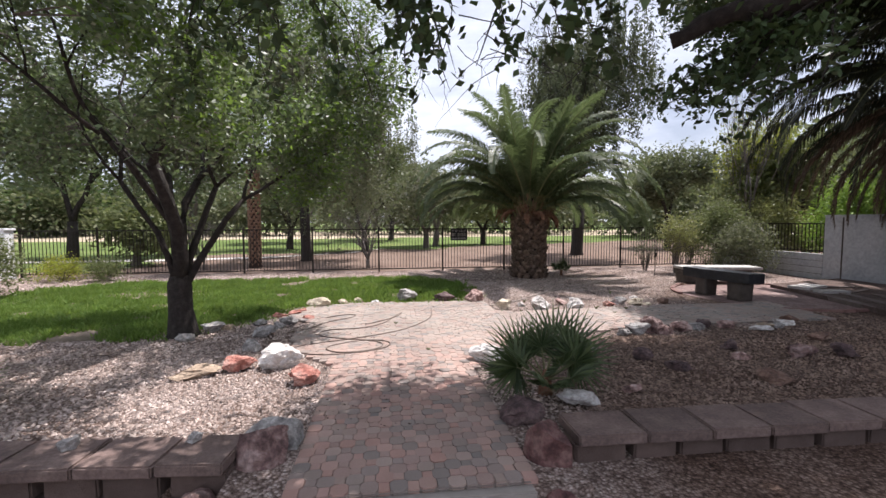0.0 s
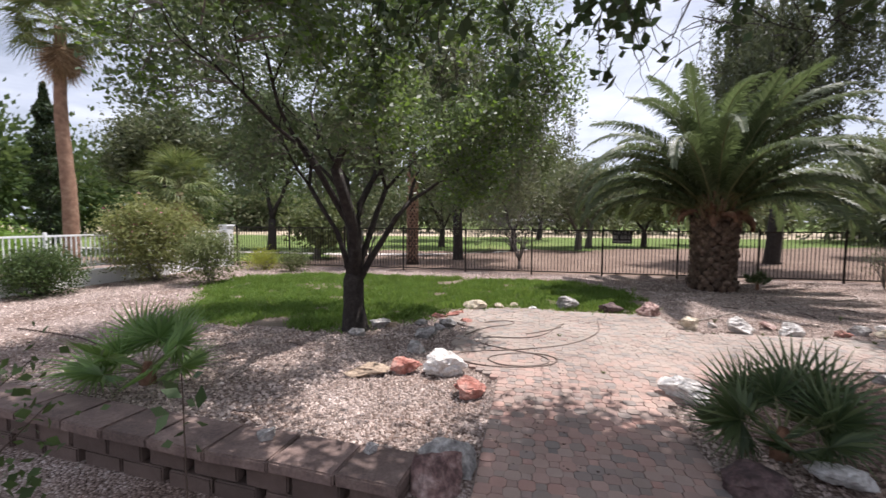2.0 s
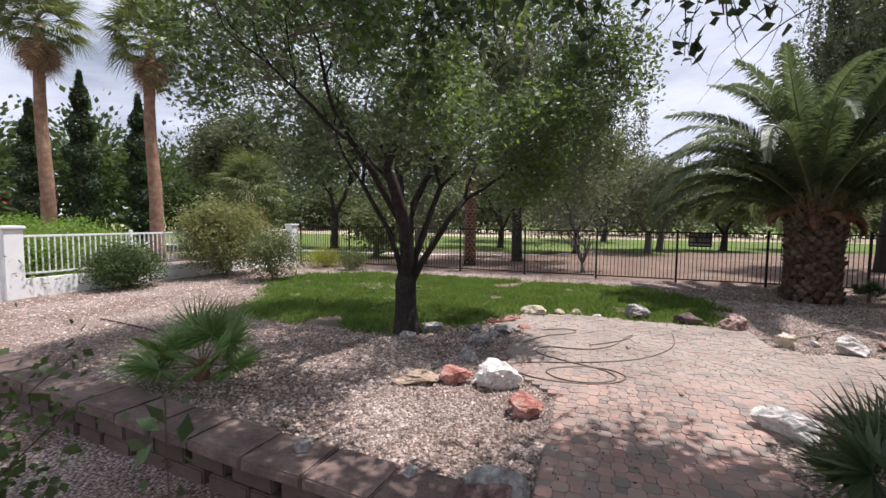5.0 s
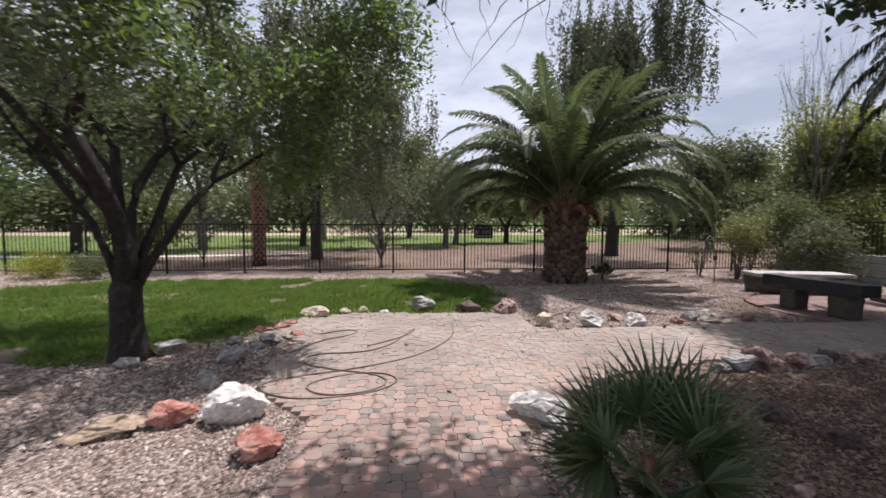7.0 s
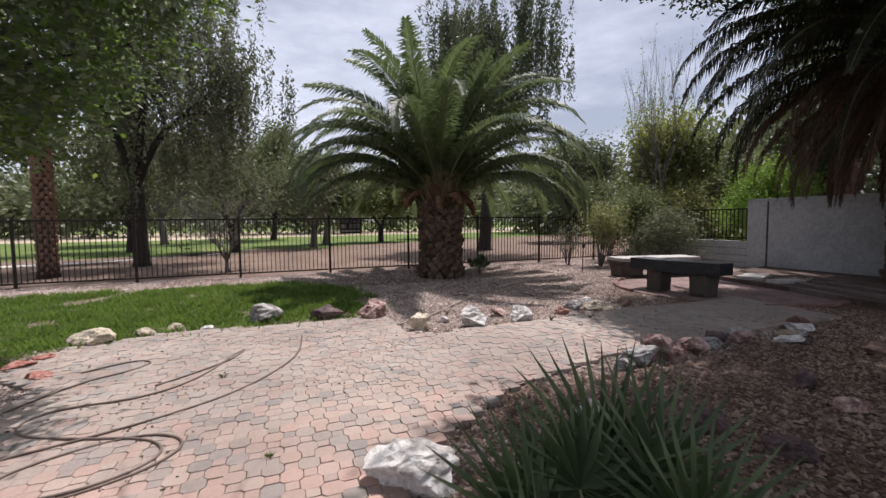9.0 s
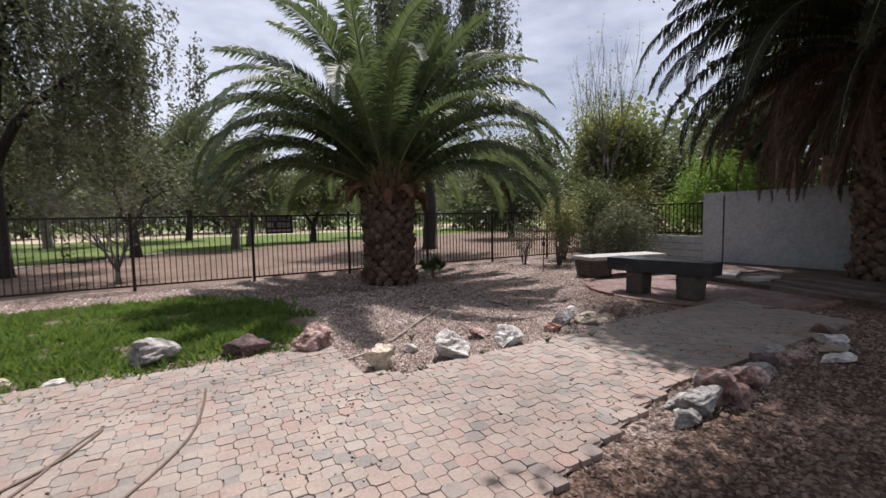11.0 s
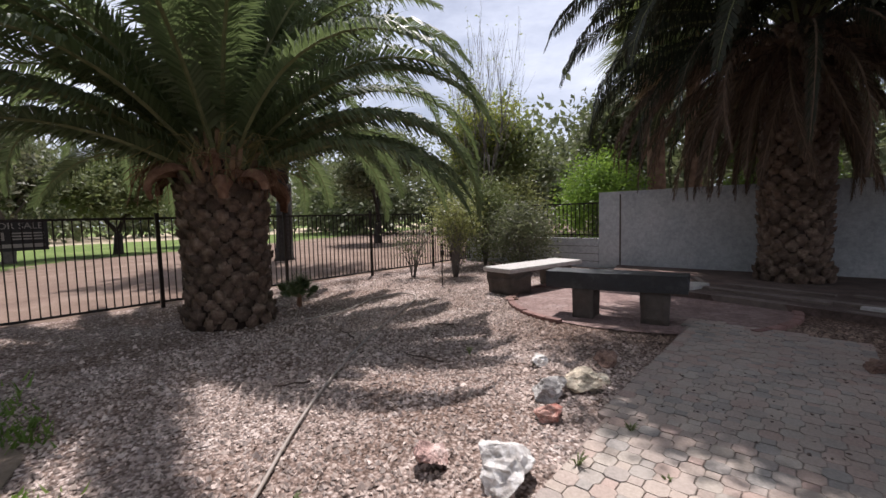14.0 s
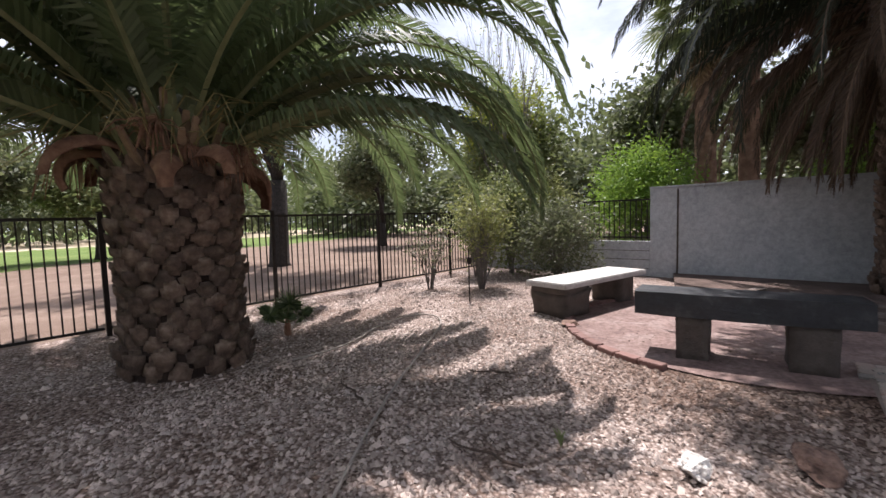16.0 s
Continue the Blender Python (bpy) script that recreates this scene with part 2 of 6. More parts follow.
M_CARTPATH = solid("cart path", [(0.52, 0.48, 0.44), (0.62, 0.58, 0.54)], 2.0, 0.9)

L_OAK = foliage("tree leaf", [(0.045, 0.078, 0.032), (0.085, 0.135, 0.052), (0.125, 0.19, 0.072), (0.24, 0.28, 0.18)], 0.42, 0.5)
# lighter copy of the tree leaf, sunlight put into the colour
L_BRIGHT = foliage("sunlit tree leaf", [(0.07, 0.135, 0.028), (0.105, 0.185, 0.042), (0.15, 0.24, 0.058)], 0.45, glow=(0.30, 0.42, 0.06))
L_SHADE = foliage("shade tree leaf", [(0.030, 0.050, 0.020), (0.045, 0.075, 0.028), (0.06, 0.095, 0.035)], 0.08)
L_PALM = foliage("palm leaflet", [(0.056, 0.078, 0.036), (0.088, 0.118, 0.054), (0.14, 0.172, 0.086)], 0.38, 0.28, (0.17, 0.23, 0.07))
# palm leaflet colour darkened to carry the shade inside the hanging crown
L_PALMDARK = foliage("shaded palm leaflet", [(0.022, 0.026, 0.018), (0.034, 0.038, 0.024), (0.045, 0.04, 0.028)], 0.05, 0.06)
L_OLDFROND = foliage("old hanging frond", [(0.06, 0.043, 0.032), (0.10, 0.070, 0.050), (0.17, 0.115, 0.082)], 0.10, 0.05, (0.2, 0.13, 0.08))
L_FAN = foliage("fan palm blade", [(0.085, 0.16, 0.04), (0.13, 0.23, 0.06), (0.19, 0.29, 0.09)], 0.4, 0.3, (0.30, 0.42, 0.08))
L_FANDARK = foliage("dark fan palm blade", [(0.036, 0.060, 0.025), (0.066, 0.098, 0.040), (0.125, 0.16, 0.072)], 0.28, 0.2)
L_CROWN = foliage("fan palm crown leaf", [(0.09, 0.125, 0.04), (0.15, 0.19, 0.065), (0.24, 0.26, 0.11)], 0.3, 0.3, (0.2, 0.24, 0.06))
L_STRAW = foliage("straw-coloured dry leaf", [(0.22, 0.14, 0.08), (0.32, 0.22, 0.13), (0.42, 0.31, 0.20)], 0.15, 0.05, (0.3, 0.2, 0.1))
L_GRASS = foliage("lawn blade", [(0.07, 0.13, 0.025), (0.11, 0.19, 0.04), (0.18, 0.26, 0.075)], 0.4, glow=(0.30, 0.42, 0.06))
L_OLIVE = foliage("shrub leaf", [(0.10, 0.125, 0.045), (0.15, 0.175, 0.07), (0.21, 0.225, 0.11)], 0.35)
L_DARKSHRUB = foliage("dark shrub leaf", [(0.035, 0.065, 0.02), (0.055, 0.09, 0.028), (0.08, 0.12, 0.04)], 0.3)
L_YELLOW = foliage("yellow-green leaf", [(0.20, 0.22, 0.03), (0.28, 0.28, 0.04), (0.36, 0.33, 0.06)], 0.5, glow=(0.30, 0.42, 0.06))
L_GREY = foliage("grey-green leaf", [(0.085, 0.092, 0.058), (0.125, 0.13, 0.085), (0.185, 0.18, 0.13)], 0.35)
L_PEPPER = foliage("pepper tree leaf", [(0.055, 0.066, 0.038), (0.085, 0.097, 0.058), (0.13, 0.14, 0.09)], 0.3, 0.1)
# distant foliage, its green lightened to hold some haze
L_FARGREEN = foliage("hazed far leaf", [(0.085, 0.105, 0.058), (0.13, 0.145, 0.082), (0.185, 0.195, 0.12)], 0.32)
L_CYPRESS = foliage("cypress leaf", [(0.022, 0.04, 0.018), (0.035, 0.058, 0.024)], 0.15)
# shrub leaf lightened and yellowed, full sun put into the colour
L_SUNNY = foliage("sunny shrub leaf", [(0.13, 0.15, 0.05), (0.20, 0.22, 0.08), (0.29, 0.29, 0.13)], 0.4, 0.2, (0.34, 0.36, 0.10))
L_LIME = foliage("bright hedge leaf", [(0.10, 0.19, 0.03), (0.15, 0.26, 0.045), (0.21, 0.33, 0.06)], 0.4, glow=(0.30, 0.42, 0.06))


# ---- builders ----
def mesh_of(name, verts, faces, mat, smooth=False):
    me = bpy.data.meshes.new(name)
    me.from_pydata([tuple(v) for v in verts], [], faces if isinstance(faces, list) else faces.tolist())
    me.materials.append(mat)
    if smooth:
        me.polygons.foreach_set("use_smooth", [True] * len(me.polygons))
    me.update()
    return me


def put(name, me, parent=None, m=None, label="", category="", group="", kind=""):
    ob = new(name, me)
    if parent is not None:
        ob.parent = parent
    if m is not None:
        ob.matrix_basis = m
    return tagged(ob, label, category, group, kind)


def bm_mesh(name, bm, mat, smooth=False):
    me = bpy.data.meshes.new(name)
    bm.to_mesh(me)
    bm.free()
    me.materials.append(mat)
    if smooth:
        me.polygons.foreach_set("use_smooth", [True] * len(me.polygons))
    return me


def part(name, bm, mat, parent, label="", smooth=False):
    return put(name, bm_mesh(name, bm, mat, smooth), parent, None, label)


def empty(name, at_, label, category, group="", rz=0.0):
    ob = new(name)
    ob.empty_display_size = 0.2
    ob.matrix_basis = pose(*at_, 0, 0, rz)
    return tagged(ob, label, category, group)


def box(size, at_=(0, 0, 0), bevel=0.0, turn=None, rough=0.0, seed=0, cuts=0):
    """A bevelled, if wished uneven, block."""
    bm = bmesh.new()
    bmesh.ops.create_cube(bm, size=1)
    bmesh.ops.scale(bm, vec=size, verts=bm.verts)
    if cuts:
        bmesh.ops.subdivide_edges(bm, edges=bm.edges[:], cuts=cuts, use_grid_fill=True)
    if bevel and not cuts:
        bmesh.ops.bevel(bm, geom=bm.edges[:], offset=bevel, segments=2, affect="EDGES", clamp_overlap=True)
    if rough:
        for v in bm.verts:
            v.co += noise.noise_vector(v.co * 3.1 + Vector((seed, 0, 0))) * rough + noise.noise_vector(v.co * 9 + Vector((seed, 5, 0))) * rough * 0.4
    m = Matrix.Translation(at_) @ (turn if turn is not None else Matrix())
    bmesh.ops.transform(bm, matrix=m, verts=bm.verts)
    return bm


def tubes(lines, sides=6):
    """Tapered tubes along polylines, each a list of (point, radius). Gives vertices and faces."""
    verts, faces = [], []
    ring = [(math.cos(2 * math.pi * k / sides), math.sin(2 * math.pi * k / sides)) for k in range(sides)]
    for line in lines:
        base = len(verts)
        for k, (p, r) in enumerate(line):
            a, b = line[max(0, k - 1)][0], line[min(len(line) - 1, k + 1)][0]
            d = (Vector(b) - Vector(a)).normalized()
            u = d.cross(Vector((0, 0, 1)) if abs(d.z) < 0.9 else Vector((1, 0, 0))).normalized()
            w = d.cross(u)
            for c, s in ring:
                verts.append(Vector(p) + u * (c * r) + w * (s * r))
        for k in range(len(line) - 1):
            for j in range(sides):
                i0, i1 = base + k * sides + j, base + k * sides + (j + 1) % sides
                faces.append((i0, i1, i1 + sides, i0 + sides))
        faces.append(tuple(base + j for j in reversed(range(sides))))
        faces.append(tuple(base + (len(line) - 1) * sides + j for j in range(sides)))
    return verts, faces


def leaf_mesh(name, centres, size, mat, seed, droop=0.0, narrow=0.45):
    """Many small pointed leaves, each folded along its rib."""
    g = np.random.default_rng(seed)
    c = np.asarray(centres, float)
    n = len(c)
    d = g.normal(size=(n, 3))
    d[:, 2] = d[:, 2] * 0.7 - droop
    d /= np.linalg.norm(d, axis=1)[:, None]
    u = np.cross(d, g.normal(size=(n, 3)))
    u /= np.linalg.norm(u, axis=1)[:, None]
    w = np.cross(d, u)
    s = (size * g.uniform(0.6, 1.35, n))[:, None]
    tip, foot = c + d * s * 0.55, c - d * s * 0.45
    a = c + u * s * narrow * 0.5 + w * s * 0.08
    b = c - u * s * narrow * 0.5 + w * s * 0.08
    verts = np.stack((foot, a, tip, b), 1).reshape(-1, 3)
    faces = np.arange(n * 4).reshape(n, 4)
    me = bpy.data.meshes.new(name)
    me.vertices.add(n * 4)
    me.vertices.foreach_set("co", verts.ravel())
    me.loops.add(n * 4)
    me.loops.foreach_set("vertex_index", faces.ravel())
    me.polygons.add(n)
    me.polygons.foreach_set("loop_start", np.arange(n) * 4)
    me.polygons.foreach_set("loop_total", np.full(n, 4))
    me.materials.append(mat)
    me.update(calc_edges=True)
    return me


def grow(r, p, d, length, radius, depth, lines, tips, spread=0.55, up=0.12, forks=3, taper=0.62):
    """A branch with its forks; lines takes the wood, tips the ends of the twigs."""
    steps = 4
    line = [(p.copy(), radius)]
    for k in range(steps):
        d = (d + Vector((r.gauss(0, 0.13), r.gauss(0, 0.13), r.gauss(0, 0.10) + up * 0.3))).normalized()
        p = p + d * (length / steps)
        line.append((p.copy(), radius * (1 - (1 - taper) * (k + 1) / steps)))
        if depth <= 1:
            tips.append(p.copy())
    lines.append(line)
    if depth == 0:
        return
    for k in range(forks if depth > 1 else forks + 1):
        q = line[r.randint(2, steps)][0] if k else p
        a = r.uniform(0, 2 * math.pi)
        side = Vector((math.cos(a), math.sin(a), r.uniform(-0.35, 0.6)))
        grow(r, q.copy(), (d * (1 - spread) + side * spread).normalized(), length * r.uniform(0.62, 0.85), radius * taper * r.uniform(0.6, 0.85), depth - 1, lines, tips, spread, up, forks, taper)


def around(points, count, sd, seed, squash=0.8):
    g = np.random.default_rng(seed)
    p = np.asarray([tuple(v) for v in points])
    c = p[g.integers(0, len(p), count)] + g.normal(size=(count, 3)) * np.array((sd, sd, sd * squash))
    return c


def rough_tree(name, at_, label, category, height, trunk_r, crown_r, leaf_mat, bark, count, leaf_size, seed, stems=1, first=0.3, sd=0.3, depth=3, up=0.15, droop=0.0, spread=0.55, group="", weep=0.0):
    """A tree: trunk, limbs and a crown of single leaves with gaps. Only its twigs' ends bear leaves."""
    r = random.Random(seed)
    tree = empty(name, at_, label, category, group)
    trunk, stems_of, tips = [], [], []
    top = Vector((r.gauss(0, 0.05), r.gauss(0, 0.05), 1)).normalized() * height * first
    trunk.append([(Vector((0, 0, -0.1)), trunk_r * 1.5), (Vector((0, 0, 0.12)), trunk_r * 1.12), (top * 0.5, trunk_r), (top, trunk_r * 0.9)])
    for k in range(stems):
        a = 2 * math.pi * (k + r.uniform(-0.2, 0.2)) / stems
        lean = r.uniform(0.4, 0.75) if stems > 1 else 0.1
        d = Vector((math.cos(a) * lean, math.sin(a) * lean, 1)).normalized()
        limbs = []
        stems_of.append(limbs)
        grow(r, top.copy(), d, height * (1 - first) * 0.42, trunk_r * (0.62 if stems > 1 else 0.85), depth, limbs, tips, spread, up)
    k = crown_r / max(0.1, max(math.hypot(p.x, p.y) for p in tips))
    kz = (height - top.z) / max(0.1, max(p.z for p in tips) - top.z)
    fix = lambda p: Vector((top.x + (p.x - top.x) * k, top.y + (p.y - top.y) * k, top.z + (p.z - top.z) * kz))
    tips = [fix(p) for p in tips]
    put("trunk", mesh_of("trunk", *tubes(trunk, 9), bark, True), tree)
    for limbs in stems_of:
        put("limb", mesh_of("limb", *tubes([[(fix(p), q) for p, q in line] for line in limbs], 5), bark, True), tree)
    if count:
        c = around(tips, count, sd, seed + 1)
        if weep:
            # leaves hang in strands below the twigs
            g = np.random.default_rng(seed + 5)
            strand = g.integers(0, 900, count)
            c = np.asarray([tuple(p) for p in tips])[strand % len(tips)] + g.normal(size=(900, 3))[strand] * np.array((sd, sd, sd)) + g.normal(size=(count, 3)) * 0.07
            c[:, 2] -= g.random(count) ** 1.3 * (weep * g.uniform(0.4, 1.2, 900))[strand]
        put("crown", leaf_mesh("crown", c, leaf_size, leaf_mat, seed + 2, droop), tree)
    return tree


def rock_mesh(name, seed, size, mat, sharp=0.5):
    bm = bmesh.new()
    bmesh.ops.create_icosphere(bm, subdivisions=4, radius=0.5)
    o = Vector((seed * 7.3, seed * 1.7, 0))
    rr = random.Random(seed)
    cuts = [(Vector((rr.gauss(0, 1), rr.gauss(0, 1), rr.gauss(0.25, 0.8))).normalized(), rr.uniform(0.22, 0.37)) for _ in range(13)]
    for v in bm.verts:
        for n, d in cuts:
            over = v.co.dot(n) - d
            if over > 0:
                v.co -= n * over
        v.co += v.co.normalized() * (noise.noise(v.co * 4 + o) * 0.06 + noise.noise(v.co * 10 + o) * 0.05 - abs(noise.noise(v.co * 6 + o)) * 0.07)
    for axis in range(3):
        lo, hi = min(v.co[axis] for v in bm.verts), max(v.co[axis] for v in bm.verts)
        for v in bm.verts:
            v.co[axis] = ((v.co[axis] - lo) / (hi - lo) - 0.5) * size[axis]
    me = bm_mesh(name, bm, mat)
    return me


def rock_mat(name, cols):
    return solid(name, cols, 8.0, 0.9, bump_scale=45, strength=0.9, dist=0.014, fine=(26, 0.6), low=0.38, span=0.24)


def polygon_inside(x, y, poly):
    hit, j = False, len(poly) - 1
    for i in range(len(poly)):
        (xi, yi), (xj, yj) = poly[i], poly[j]
        if (yi > y) != (yj > y) and x < (xj - xi) * (y - yi) / (yj - yi) + xi:
            hit = not hit
        j = i
    return hit


# ---- plan ----
PAVED = [(0.12, 1.15), (0.12, 3.7), (-0.45, 4.25), (-0.6, 5.0), (-0.5, 5.9), (-1.05, 6.4), (-0.8, 7.3), (0.1, 7.55), (2.75, 7.45), (2.8, 6.5),
         (3.05, 6.28), (4.5, 6.36), (8.6, 6.5), (8.4, 4.95), (5.0, 4.98), (4.3, 4.82), (3.1, 4.5), (2.2, 3.9), (1.75, 3.3), (1.7, 1.15)]
LAWN = [(-8.0, 9.2), (-5.6, 5.5), (-4.0, 5.25), (-2.7, 5.35), (-1.6, 6.3), (-1.05, 7.5), (0.4, 7.75), (1.7, 7.75), (2.5, 7.9), (2.85, 8.9),
        (2.55, 10.5), (1.3, 11.6), (-3.5, 11.8), (-6.4, 11.7), (-7.9, 10.6)]
FENCE_Y = 13.47
LOW = -0.25


# ---- ground ----
def ground_sheet():
    """One sheet to the horizon. It drops in front of the low walls, on both sides of the path, and by a step on the path."""
    xs = sorted({-1500, -400, -120, -40, -16, -9, -4, -0.3, -0.29, 0.1, 0.7, 1.3, 1.72, 2.1, 2.11, 4, 6, 9, 14, 30, 80, 300, 1500})
    ys = sorted({-1500, -300, -60, -12, -4, -1, 1.1, 1.11, 1.7, 1.71, 2.6, 4, 6, 8, 10, 12, 13.3, 13.9, 16, 20, 26, 34, 48, 70, 120, 300, 1500})

    def z(x, y):
        if y > 1.705:
            return 0.0
        if -0.295 < x < 2.105:
            return 0.0 if y > 1.105 else -0.2
        return LOW if x < 1 else -0.10
    # the step follows the slanting wall on the side of smaller x
    slant = lambda x, y: 0.087 * min(9.0, max(0.0, -0.3 - x)) - 0.06 if 1.65 < y < 1.75 and x < -0.295 else 0.0
    verts = [(x, y + slant(x, y), z(x, y)) for y in ys for x in xs]
    w = len(xs)
    faces = [(j * w + i, j * w + i + 1, (j + 1) * w + i + 1, (j + 1) * w + i) for j in range(len(ys) - 1) for i in range(w - 1)]
    return mesh_of("ground", verts, faces, M_GROUND)


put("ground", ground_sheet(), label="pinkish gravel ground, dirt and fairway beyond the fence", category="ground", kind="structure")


def flat_sheet(name, poly, z, mat, label, category, thick=0.0):
    bm = bmesh.new()
    f = bm.faces.new([bm.verts.new((x, y, z)) for x, y in poly])
    if thick:
        top = bmesh.ops.extrude_face_region(bm, geom=[f])
        bmesh.ops.translate(bm, vec=(0, 0, -thick), verts=[v for v in top["geom"] if isinstance(v, bmesh.types.BMVert)])
    bmesh.ops.triangulate(bm, faces=[f for f in bm.faces if len(f.verts) > 4])
    bmesh.ops.recalc_face_normals(bm, faces=bm.faces)
    return put(name, bm_mesh(name, bm, mat), None, None, label, category, "", "structure")


flat_sheet("pavement_sand", PAVED, 0.024, solid("joint sand", [(0.17, 0.135, 0.115), (0.27, 0.215, 0.185)], 5.0, 1.0, bump_scale=80), "dark joint sand under the paved path", "pavement")
lawn = flat_sheet("lawn", LAWN, 0.012, solid("lawn soil", [(0.10, 0.085, 0.05), (0.17, 0.13, 0.095), (0.26, 0.205, 0.165)], 1.6, 1.0, bump_scale=40, strength=0.8), "patch of green lawn", "lawn")
landing = put("landing", bm_mesh("landing", box((2.0, 3.4, 0.12), (0.95, -0.62, -0.14), 0.012), M_CONCRETE), None, None, "grey concrete landing below the path", "pavement", "", "structure")
put("landing_edge", bm_mesh("landing_edge", box((1.62, 0.14, 0.10), (0.91, 1.155, -0.045), 0.012), M_CONCRETE), None, None, "concrete edge strip at the foot of the path", "kerb", "", "structure")
cart = [(-60, 21), (-20, 18.6), (-9, 18.9), (-5, 19.9), (-2, 22.4), (0, 26), (0.6, 26.5), (-1.2, 22.9), (-4.6, 20.9), (-9, 19.9), (-20, 19.8), (-60, 22.2)]
flat_sheet("cart_path", cart, 0.02, M_CARTPATH, "pale concrete cart path across the fairway", "path")


def chips(name, count, seed, lo, hi, size, keep):
    g = np.random.default_rng(seed)
    xy = g.uniform(lo, hi, (count, 2))
    xy = np.array([p for p in xy if keep(p[0], p[1])])
    n = len(xy)
    s = g.uniform(0.5, 1.4, n) * size
    a = g.uniform(0, 2 * np.pi, n)
    k = np.arange(4) * np.pi / 2
    px = xy[:, 0, None] + np.cos(a[:, None] + k) * s[:, None] * np.array((1, 0.6, 1, 0.6))
    py = xy[:, 1, None] + np.sin(a[:, None] + k) * s[:, None] * np.array((1, 0.6, 1, 0.6))
    pz = g.uniform(-0.004, 0.010, (n, 4))
    verts = np.zeros((n, 5, 3))
    verts[:, :4, 0], verts[:, :4, 1], verts[:, :4, 2] = px, py, pz
    verts[:, 4, 0], verts[:, 4, 1] = xy[:, 0] + g.normal(0, 0.25, n) * s, xy[:, 1] + g.normal(0, 0.25, n) * s
    verts[:, 4, 2] = g.uniform(0.45, 0.9, n) * s + 0.004
    tri = np.array(((0, 1, 4), (1, 2, 4), (2, 3, 4), (3, 0, 4)))
    faces = (np.arange(n)[:, None, None] * 5 + tri).reshape(-1, 3)
    return verts.reshape(-1, 3), faces


def bare(x, y):
    if y < 1.86 + 0.087 * max(0.0, -0.3 - x) and x < -0.1 or y < 2.0 and x > 1.8:
        return False
    return not polygon_inside(x, y, PAVED) and not polygon_inside(x, y, LAWN) and not (math.hypot(x - 9.45, y - 7.4) < 1.95) and not (x > 9.2 and y < 7.4)


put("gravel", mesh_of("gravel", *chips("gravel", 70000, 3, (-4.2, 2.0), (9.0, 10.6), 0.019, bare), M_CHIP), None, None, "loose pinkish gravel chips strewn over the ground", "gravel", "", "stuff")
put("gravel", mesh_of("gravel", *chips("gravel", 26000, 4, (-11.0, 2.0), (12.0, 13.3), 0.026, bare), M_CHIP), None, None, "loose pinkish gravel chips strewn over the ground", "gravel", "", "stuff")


def grass(count, seed):
    g = np.random.default_rng(seed)
    xy = g.uniform((-8.2, 5.1), (3.0, 11.9), (count, 2))
    edge = [(x + dx, y + dy) for (x, y), (dx, dy) in zip(xy, g.normal(0, 0.20, (count, 2)))]
    keep = []
    for k in range(count):
        d = noise.noise(Vector((xy[k, 0] * 0.9, xy[k, 1] * 0.9, 3.0)))
        bald = math.hypot((xy[k, 0] + 4.6) / 1.5, (xy[k, 1] - 9.4) / 0.7) < 0.8 and g.random() < 0.75
        if polygon_inside(*edge[k], LAWN) and d > -0.22 - 0.3 * g.random() and not bald:
            keep.append(k)
    xy = xy[keep]
    n = len(xy)
    tuft = np.array([noise.noise(Vector((x * 2.6, y * 2.6, 1.0))) + 0.6 * noise.noise(Vector((x * 7.0, y * 7.0, 2.0))) for x, y in xy])
    h = g.uniform(0.03, 0.10, n) * np.clip(1.0 + 1.1 * tuft, 0.25, 2.0)
    a, b = g.uniform(0, 2 * np.pi, n), g.uniform(0, 2 * np.pi, n)
    wd = g.uniform(0.008, 0.020, n)
    v = np.zeros((n, 3, 3))
    v[:, 0, 0], v[:, 0, 1] = xy[:, 0] - np.cos(a) * wd, xy[:, 1] - np.sin(a) * wd
    v[:, 1, 0], v[:, 1, 1] = xy[:, 0] + np.cos(a) * wd, xy[:, 1] + np.sin(a) * wd
    v[:, 2, 0], v[:, 2, 1], v[:, 2, 2] = xy[:, 0] + np.cos(b) * h * 0.6, xy[:, 1] + np.sin(b) * h * 0.6, h
    v[:, :2, 2] = 0.008
    return mesh_of("grass", v.reshape(-1, 3), np.arange(n * 3).reshape(n, 3), L_GRASS)


put("grass", grass(210000, 8), None, None, "bright green clover-like grass of the lawn", "grass", "", "stuff")


# ---- low retaining walls ----
def low_wall(name, x0, x1, y_front, seed, label, rz=0.0):
    wall = empty(name, (x0, y_front, 0), label, "retaining wall", "", rz)
    r = random.Random(seed)
    x, way = 0.0, 1 if x1 > x0 else -1
    while abs(x) < abs(x1 - x0):
        w = r.uniform(0.44, 0.56)
        bm = box((w - 0.012, 0.42, 0.085), (x + way * w / 2, 0.20 + r.uniform(-0.008, 0.008), 0.082 + r.uniform(-0.004, 0.004)), 0.012, pose(0, 0, 0, r.uniform(-0.8, 0.8), r.uniform(-0.6, 0.6), r.uniform(-2.0, 2.0)))
        part("cap_stone", bm, M_CAP, wall)
        x += way * w
    # dark box that stands in for the deep shadow between the blocks
    part("backing", box((abs(x1 - x0) - 0.02, 0.10, 0.40), (way * abs(x1 - x0) / 2, 0.27, -0.17), 0.006), M_LOG, wall, "earth behind the blocks, made dark for the shadow in the gaps")
    for row in range(2):
        x = -0.2 * row
        while abs(x) < abs(x1 - x0):
            w = r.uniform(0.34, 0.41)
            bm = box((w, 0.26, 0.165), (way * (abs(x) + w / 2) if row == 0 or x > 0 else way * w / 2, 0.17 + 0.02 * r.random(), -0.045 - 0.17 * row), 0.012, None)
            part("block", bm, M_BLOCK, wall)
            x = abs(x) + w + r.uniform(0.02, 0.09)
    return wall


